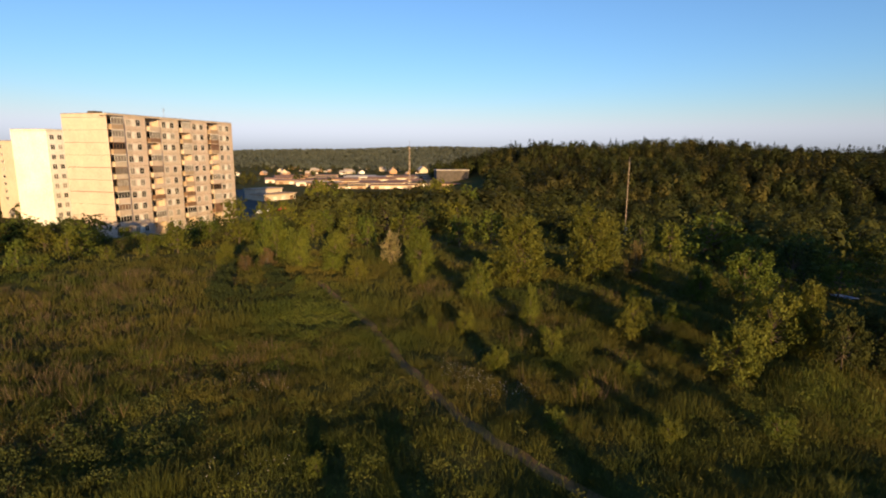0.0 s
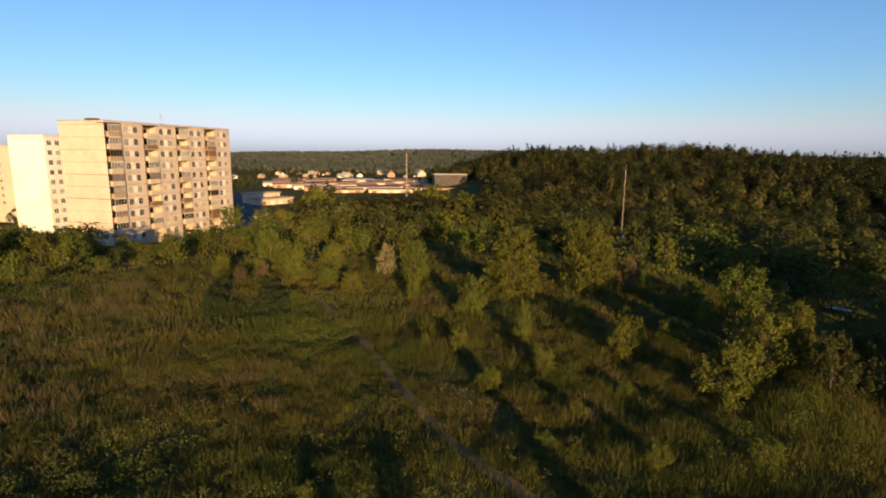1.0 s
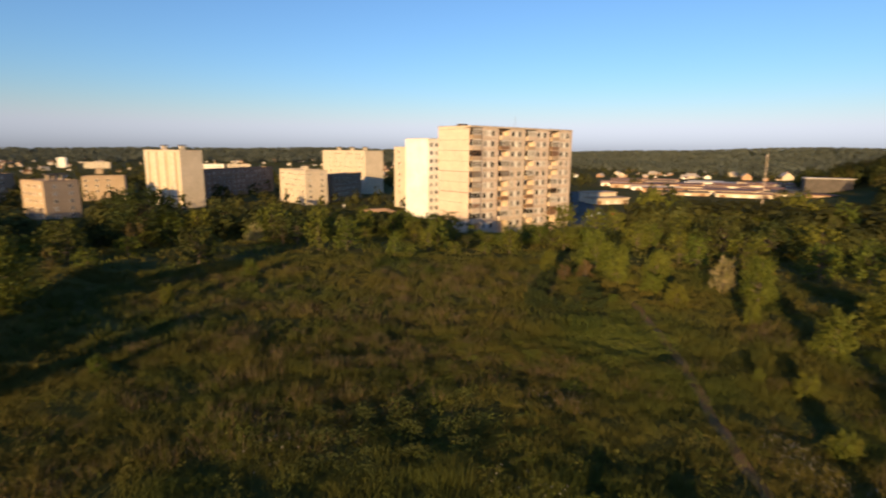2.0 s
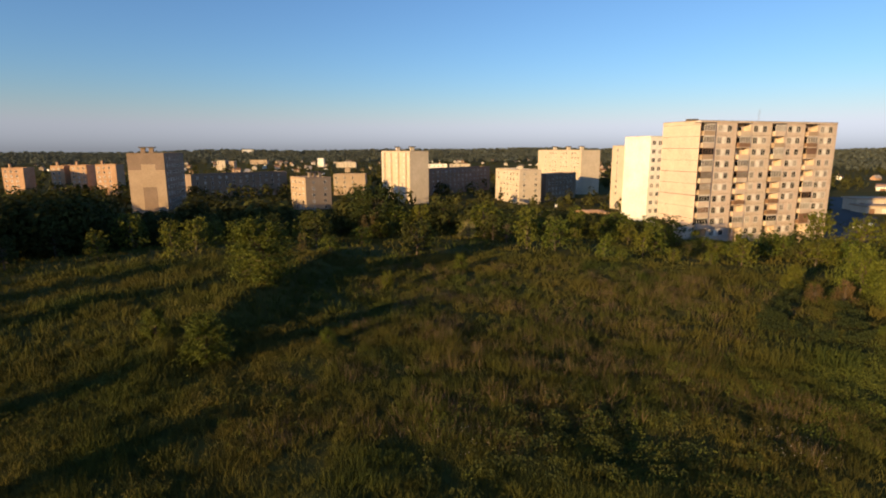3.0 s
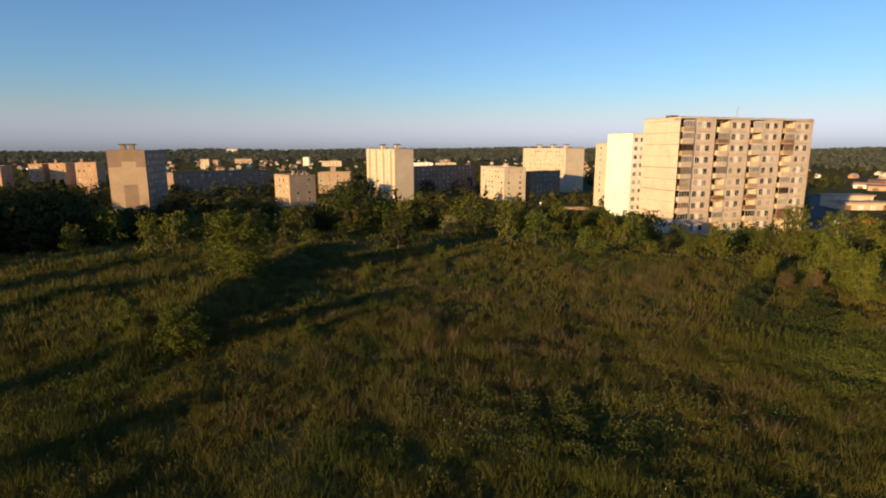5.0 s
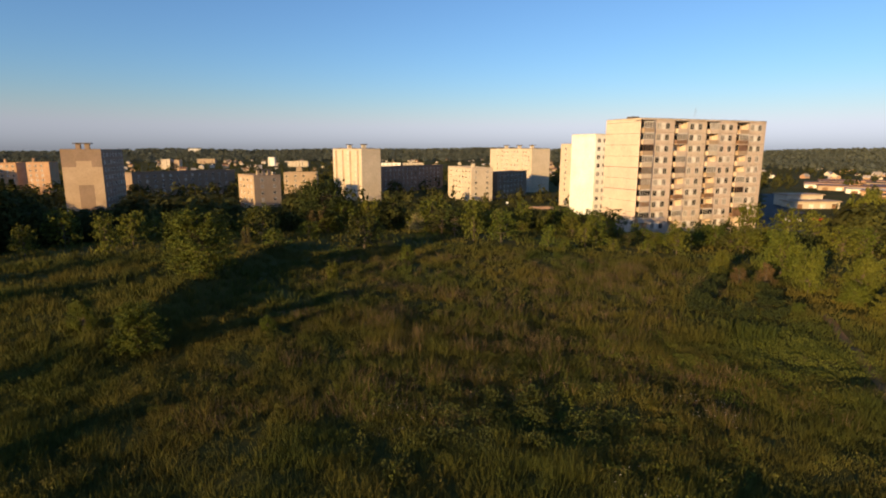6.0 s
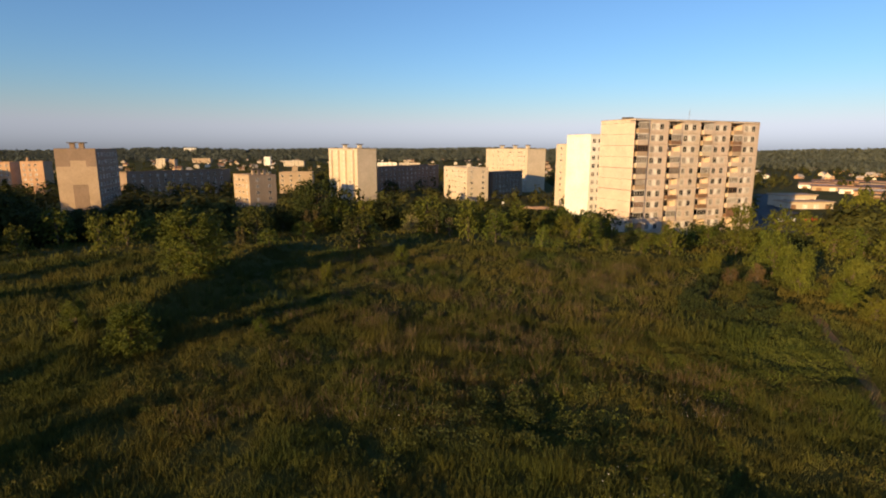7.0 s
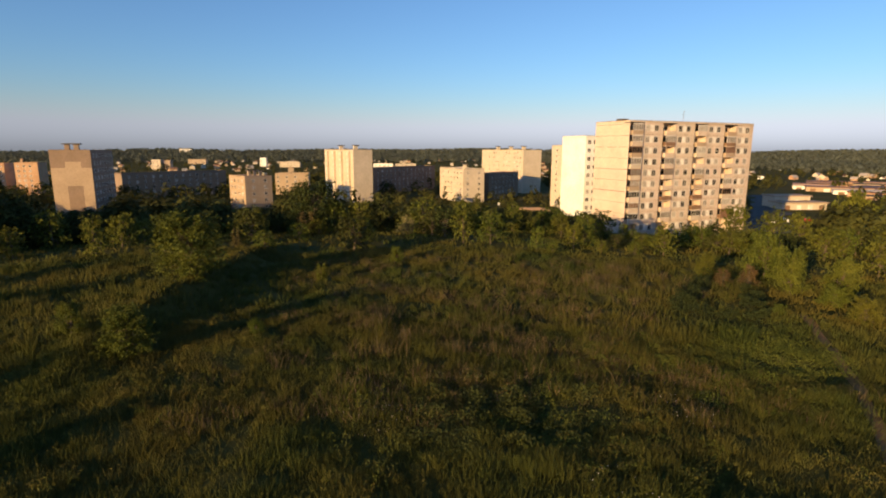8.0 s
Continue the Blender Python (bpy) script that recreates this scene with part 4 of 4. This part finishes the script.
def plain_block(name, corner, turn, L, W, top, floors, wall, label, front=(), side=(), stacks=(), H=2.8, win=None, fin_side=0):
    """A block with windows at set distances along its front (x) and side (y); base follows from the storeys."""
    win = win or WIN_M
    h = floors * H + 0.9
    base = top - h
    root = thing(name, grid_pose(corner, turn, base), label, "apartment building", "apartment blocks")
    low = min(0.0, ground_z(corner[0], corner[1]) - base) - 4
    box_part("wall", [(0, L, 0, W, low, h)], wall, root)
    for f in range(floors):
        z = f * H + 1.15
        for x in front:
            add_window(win, root, front_at(x, z))
        for y in side:
            add_window(win, root, side_at(y + 1.35, z))
    for y in range(fin_side):
        y0 = (y + 0.5) * W / fin_side
        box_part("balcony_tower", [(-1.1, -0.004, y0 - 1.6, y0 + 1.6, -1, h - 0.5)], wall, root, "proud stack of glazed balconies")
        for f in range(floors):
            put("window", WIN_L[0], root, pose(-1.104, y0 + 1.0, f * H + 1.2, 0, 0, -90))
    roof_kit(root, L, W, h, stacks, wall=wall)
    return root, h


# white block behind the grey one, and its neighbour
root, h = plain_block("apartment_block", (49.7, 185.3), TURN, 40, 13.5, 19.6, 10, WHITEWALL, "white plastered apartment block with a blind gable", front=(0.8, 3.2, 6.5, 9.5))
plain_block("apartment_block", (59.5, 250.0), TURN, 40, 15, 17.0, 10, BEIGE, "beige apartment block half hidden behind a white one", front=(3, 7, 11, 15), side=(3, 10))
# long nine-storey block with a blind gable
plain_block("apartment_block", (50.9, 340.8), TURN, 13.2, 57, 14.9, 9, BEIGE, "nine-storey beige panel block with rows of windows and a blind gable",
            side=(3, 6.5, 10, 17, 20.5, 24, 31, 34.5, 38, 45), stacks=((3, 6, 2.2), (3, 22, 2.2), (3, 40, 2.2)), win=WIN_M)
# nine-storey tower with proud balcony stacks
plain_block("apartment_block", (-44.5, 273.4), TURN + 10, 10.6, 40, 14.6, 9, BEIGE, "nine-storey beige tower block with proud balcony stacks", stacks=((2, 3, 2.0), (2, 22, 2.0)), fin_side=4)


def painted_tower():
    """Tower with a gable painted in tan and sand fields; its long side lies in shade."""
    L, W, H, floors = 13.2, 30.0, 2.8, 9
    h = floors * H + 0.9
    top = 14.2
    root = thing("apartment_block", grid_pose((-142.6, 197.2), 18.0, top - h), "nine-storey tower block with a gable painted in tan and sand fields", "apartment building", "apartment blocks")
    box_part("wall", [(0, L, 0.05, W, -5, h)], TAN, root)
    a, b, z1, z2, z3 = L * 0.36, L * 0.74, h - 6.2, h - 4.0, h - 10.5
    box_part("painted_field", [(0, L, 0.0, 0.046, z1, h - 0.26)], TAN, root, "tan upper field of the gable")
    box_part("painted_field", [(a, b, -0.006, 0.0, z1, z2), (0, L, -0.001, 0.046, z3 - 2.4, z1 - 0.004), (0, a, -0.001, 0.046, -5, z3 - 2.404), (b, L, -0.001, 0.046, -5, z3 - 2.404)], SAND, root, "sand-coloured stepped field of the gable")
    box_part("painted_field", [(a + 0.004, b - 0.004, 0.0, 0.046, -5, z3 - 2.404)], TAN, root, "tan lower field of the gable")
    for f in range(floors):
        for y in (3, 7, 11, 15, 19, 23, 27):
            add_window(WIN_M, root, pose(L, y, f * H + 1.15, 0, 0, 90))
    roof_kit(root, L, W, h, ((4.5, 2.0, 1.6), (7.5, 2.0, 1.6)), wall=TAN)


painted_tower()
# five-storey blocks
plain_block("apartment_block", (-83.8, 229.9), 43.0, 12.2, 17, 3.3, 5, SAND, "five-storey sand-coloured block with loggias", front=(3, 8.5), side=(2, 6, 10, 13.5), stacks=((3, 3, 1), (6, 4, 1), (9, 5, 1)))
plain_block("apartment_block", (11.1, 277.2), TURN, 12.2, 31, 5.1, 5, BEIGE, "five-storey beige block with rows of small windows", front=(2.0, 8.5), side=(2, 6, 10, 14, 18, 22, 26), stacks=((3, 4, 1), (6, 12, 1)))
# the tan is darkened, so part of the fronts' shade is in the wall colour
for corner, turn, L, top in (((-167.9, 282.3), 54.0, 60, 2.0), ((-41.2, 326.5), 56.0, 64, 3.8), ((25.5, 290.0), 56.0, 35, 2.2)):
    plain_block("apartment_block", corner, turn, L, 9, top, 5, TAN, "long five-storey block, its front's shade partly put into dark tan", front=[3 + 4.2 * k for k in range(int(L / 4.2) - 1)])
for x, y, w, top in ((-289.4, 290.4, 11.9, 5.2), (-279.2, 313.8, 8.1, 5.8), (-268.3, 316.7, 9.9, 6.1), (-248.5, 313.5, 12.2, 6.6)):
    plain_block("apartment_block", (x, y), 10.0, w, 10.0, top, 5, BRICKRED, "five-storey orange brick block beyond dark trees", front=[1.2 + 3.1 * k for k in range(int(w / 3.1))], stacks=((2, 3, 1.0),))
# pale blocks in the middle of the town
for k, (x, y, w, top, floors) in enumerate(((-379.3, 702.7, 10.9, 0.9, 4),
                                            (-368.5, 708.4, 9.7, 0.0, 4),
                                            (-289.0, 851.0, 9.4, 1.4, 6),
                                            (-246.5, 812.2, 29.6, -3.8, 3),
                                            (-100.3, 323.6, 19.5, 0.5, 3),
                                            (-79.0, 614.0, 21.7, -1.1, 3),
                                            (-54.3, 616.8, 23.3, -1.2, 3),
                                            (-469.4, 993.3, 31.2, -4.0, 4))):
    plain_block("apartment_block", (x, y), 10.0, w, 12.0, top, floors, (BEIGE, SAND, WHITEWALL)[k % 3], "pale town block catching the low sun beyond trees", front=[1.2 + 5.0 * j for j in range(int(w / 5.0))])


# ---- low houses, sheds and the timber yard ----
def gabled(name, label, w, d, eave, ridge, wall, roof, category="house", windows=3):
    """A house with walls, pitched roof with eaves, windows and a door; local front is y = 0."""
    root = thing(name, pose(0, 0, 0), label, category, "houses of the town")
    v = [(0, 0, -2), (w, 0, -2), (w, d, -2), (0, d, -2), (0, 0, eave), (w, 0, eave), (w, d, eave), (0, d, eave), (0, d / 2, ridge), (w, d / 2, ridge)]
    f = [(0, 1, 5, 4), (1, 2, 6, 9, 5), (2, 3, 7, 6), (3, 0, 4, 8, 7)]
    put("wall", mesh_of("wall", v, f, wall), root)
    o, t = 0.5, 0.18
    s = (ridge - eave) / (d / 2)
    rv = []
    for x in (-o, w + o):
        rv += [(x, -o, eave - o * s + 0.02), (x, d / 2, ridge + 0.02), (x, d + o, eave - o * s + 0.02), (x, -o, eave - o * s + t), (x, d / 2, ridge + t), (x, d + o, eave - o * s + t)]
    rf = [(3, 9, 10, 4), (4, 10, 11, 5), (0, 1, 7, 6), (1, 2, 8, 7), (0, 3, 4, 1), (1, 4, 5, 2), (6, 7, 10, 9), (7, 8, 11, 10), (0, 6, 9, 3), (2, 5, 11, 8)]
    put("roof", mesh_of("roof", rv, rf, roof), root)
    for k in range(windows):
        add_window(WIN_M, root, pose((k + 0.5) * w / windows - 0.6, 0, 0.9))
    box_part("chimney", [(w * 0.3, w * 0.3 + 0.7, d * 0.5, d * 0.5 + 0.7, ridge - 0.5, ridge + 1.0)], BRICKRED, root)
    return root


def stand(x, y, turn, scale=1.0):
    return Matrix.LocRotScale((x, y, ground_z(x, y)), Euler((0, 0, radians(turn))), (scale, scale, scale))


HOUSES = [gabled("house", "small house with beige walls and a pale roof", 11, 9, 3.2, 6.6, BEIGE, TIN), gabled("house", "small house with a rusty red roof", 12, 9, 3.0, 6.4, BEIGE, RUST),
          gabled("house", "low white house with a rusty roof", 14, 9, 3.4, 6.0, WHITEWALL, RUST), gabled("house", "small orange brick house with a pale roof", 10, 9, 3.4, 7.0, BRICKRED, TIN)]
FAR_HOUSES = [gabled("house", "sand-coloured town house with a rusty red roof among trees", 13, 9, 5.6, 9.0, SAND, RUST, windows=1), gabled("house", "beige town house with a pale roof among trees", 16, 10, 6.2, 8.6, BEIGE, TIN, windows=1)]
town = random.Random(3)
first = set()
count = 0
while count < 140:
    az = town.uniform(-44, 52)
    r = town.uniform(520, 1350) if az < 20 else town.uniform(600, 900)
    x, y = r * math.sin(radians(az)), r * math.cos(radians(az))
    if not free_of_buildings(x, y):
        continue
    k = town.choice([0, 0, 1, 2, 3])
    m = stand(x, y, town.choice([20, 95]) + town.uniform(-18, 18), town.uniform(0.5, 0.85))
    if k in first:
        copy_thing(HOUSES[k], m)
    else:
        first.add(k)
        HOUSES[k].matrix_basis = m
    count += 1


# the close rows of houses in the middle of the town
for k in range(140):
    row = k % 6
    az = radians(-44 + 58 * town.random() + 3 * math.sin(row * 2.1))
    r = 700 + 115 * row + town.uniform(-26, 26)
    m = stand(r * math.sin(az), r * math.cos(az), town.choice([12, 100]) + town.uniform(-12, 12), town.uniform(0.45, 0.85))
    if k < 2:
        FAR_HOUSES[k].matrix_basis = m
    else:
        copy_thing(FAR_HOUSES[town.choice([0, 0, 1])], m)


def shed(x, y, turn, w, d, h, wall, roof, label, bays=6):
    root = thing("warehouse", pose(x, y, ground_z(x, y), 0, 0, turn), label, "warehouse", "sheds of the timber yard")
    box_part("wall", [(0, w, 0, d, -3, h)], wall, root)
    box_part("roof", [(-0.6, w + 0.6, -0.6, d + 0.6, h + 0.004, h + 0.5)], roof, root)
    for k in range(bays):
        x0 = (k + 0.3) * w / bays
        box_part("door", [(x0, x0 + w / bays * 0.42, -0.06, 0.0, 0.0, h * 0.7)], TIMBER if k % 3 == 0 else FRAME, root)
    return root


# dark strip that deepens the block's cast shadow; the road itself is assumed
strip("yard_road", [(88, 146), (104, 172), (128, 208), (160, 262), (200, 330)], 15.0, 0.25, ASPHALT, "dark asphalt strip laid along the apartment block's shadow", "road")
shed(159, 249.5, 4, 22, 9, 3.0, BEIGE, SAND, "low beige yard building with a flat roof", 4)
shed(161, 259, 4, 18, 9, 5.4, BEIGE, SAND, "raised second roof of a low yard building", 4)
yard = random.Random(12)
for r, lo, hi, deep in ((385, 38, 53, 11), (404, 37, 54, 11), (423, 36, 54, 12), (444, 34, 53, 12), (466, 33, 52, 13), (490, 33, 50, 13), (515, 34, 52, 14), (540, 34, 52, 14)):
    az = lo
    while az < hi:
        long = yard.uniform(22, 48)
        x, y = r * math.sin(radians(az)), r * math.cos(radians(az))
        wall, roof = yard.choice([(SAND, RUST), (BRICKRED, RUST), (BEIGE, RUST), (WHITEWALL, TIN), (SAND, ROOF)])
        kind = {"rusty_metal_roof": "a rusty red roof", "pale_metal_roof": "a pale metal roof", "roofing_felt": "a dark felt roof"}[roof.name]
        shed(x, y, -az + yard.uniform(-4, 4), long, deep, yard.uniform(1.9, 2.9), wall, roof, "long low timber-yard shed with " + kind, max(2, int(long / 7)))
        az += math.degrees((long + yard.uniform(3, 16)) / r)
# walls take the dark felt tone to imitate their shaded side
shed(319.6, 262.8, -42.6, 25, 14, 10.3, ROOF, TIN, "tall timber-yard hall with a pale roof, wall shade put into dark walls", 0)
for k, (x, y, w) in enumerate(((250, 470, 14), (276, 466, 26), (322, 455, 20), (340, 452, 14), (352, 446, 8), (392, 420, 24), (374, 432, 20), (415, 395, 26), (438, 372, 26), (455, 345, 20))):
    m = stand(x * 1.12, y * 1.12, (46 if k % 3 else -44) + 6 * (k % 3), w / 20)
    copy_thing(HOUSES[[0, 2, 0, 3][k % 4]], m)


# ---- masts ----
def mast(x, y, top, label):
    z = ground_z(x, y)
    h = top - z
    root = thing("radio_mast", pose(x, y, z), label, "mast", "masts above the bushes")
    verts, faces = [], []
    n = int(h / 1.5)
    for k in range(3):
        a = k * 2.094
        tube(verts, faces, (0.16 * math.cos(a), 0.16 * math.sin(a), -0.5), (0.13 * math.cos(a), 0.13 * math.sin(a), h * 0.93), 0.04, 0.035, 5)
        for i in range(n):
            b = a + 2.094
            tube(verts, faces, (0.15 * math.cos(a), 0.15 * math.sin(a), i * h * 0.93 / n), (0.15 * math.cos(b), 0.15 * math.sin(b), (i + 1) * h * 0.93 / n), 0.025, 0.025, 3)
    put("lattice", mesh_of("lattice", verts, faces, STEEL), root)
    verts, faces = [], []
    tube(verts, faces, (0, 0, h * 0.9), (0, 0, h), 0.06, 0.03)
    put("spike", mesh_of("spike", verts, faces, STEEL), root)
    return root


m1 = mast(116.7, 107.0, 17.6, "thin rust-coloured lattice mast above the bushes")
m2 = mast(147.6, 53.3, 13.5, "thin lattice mast with a white box at its foot")
box_part("equipment_box", [(-0.35, 0.35, -0.55, -0.18, 1.4, 2.2)], ENAMEL_W, m2, "white equipment box clamped to the lower mast")


# ---- parked cars, sheeting, earth heap ----
def car(x, y, turn, paint, label):
    root = thing("car", pose(x, y, ground_z(x, y), 0, 0, turn), label, "car", "parked cars")
    prof = [(0, 0.35), (0.05, 0.8), (1.0, 0.95), (1.6, 1.42), (3.0, 1.45), (3.8, 1.0), (4.3, 0.9), (4.35, 0.35)]
    v = [(px, s, pz) for s in (-0.85, 0.85) for px, pz in prof]
    n = len(prof)
    f = [tuple(range(n))[::-1], tuple(range(n, 2 * n))] + [(i, (i + 1) % n, n + (i + 1) % n, n + i) for i in range(n)]
    put("body", mesh_of("body", v, f, paint), root)
    box_part("window", [(1.5, 3.2, -0.86, 0.86, 0.98, 1.36)], GLASS, root)
    for wx in (0.85, 3.5):
        for wy in (-0.9, 0.7):
            verts, faces = [], []
            tube(verts, faces, (wx, wy, 0.32), (wx, wy + 0.2, 0.32), 0.32, 0.32, 12)
            faces += [tuple(range(12))[::-1], tuple(range(12, 24))]
            put("wheel", mesh_of("wheel", verts, faces, RUBBER), root)


car(139.4, 205.6, 20, ENAMEL_R, "red car parked behind the bushes")
car(132.0, 203.0, 60, ENAMEL_W, "white car parked behind the bushes")
car(125.0, 200.3, 30, ENAMEL_W, "white car parked beside the apartment block")


def heap(name, x, y, rx, ry, h, mat, label, category):
    bm = bmesh.new()
    bmesh.ops.create_icosphere(bm, subdivisions=4, radius=1.0)
    for v in bm.verts:
        k = 1 + 0.25 * noise.noise(v.co * 2.3 + Vector((x, y, 0)))
        v.co = Vector((v.co.x * rx * k, v.co.y * ry * k, v.co.z * h * k))
    me = bpy.data.meshes.new(name)
    bm.to_mesh(me)
    bm.free()
    me.materials.append(mat)
    ob = new(name, me)
    ob.location = (x, y, ground_z(x, y))
    return tagged(ob, label, category)


heap("earth_heap", 41.5, 241.0, 8.0, 4.0, 1.6, BRICKRED, "low heap of reddish dug earth on the grass", "earth heap")
heap("plastic_sheeting", 93.0, 1.6, 0.5, 1.8, 0.25, SHEETING, "crumpled sheeting lying in the grass, blue shade put into its colour", "sheeting")

hill_x, hill_y = 2600 * math.sin(radians(-26)), 2600 * math.cos(radians(-26))
shed(hill_x, hill_y, 26, 48, 20, 16.0, WHITEWALL, TIN, "long white hall on the distant wooded hill", 5)
post = thing("sign_post", pose(27.5, 255.0, ground_z(27.5, 255.0)), "small white sign on a post in the grass", "sign")
verts, faces = [], []
tube(verts, faces, (0, 0, -0.3), (0, 0, 2.2), 0.06, 0.06)
put("pole", mesh_of("pole", verts, faces, STEEL), post)
box_part("board", [(-0.5, 0.5, -0.1, -0.062, 1.2, 2.3)], ENAMEL_W, post, "blank white board")
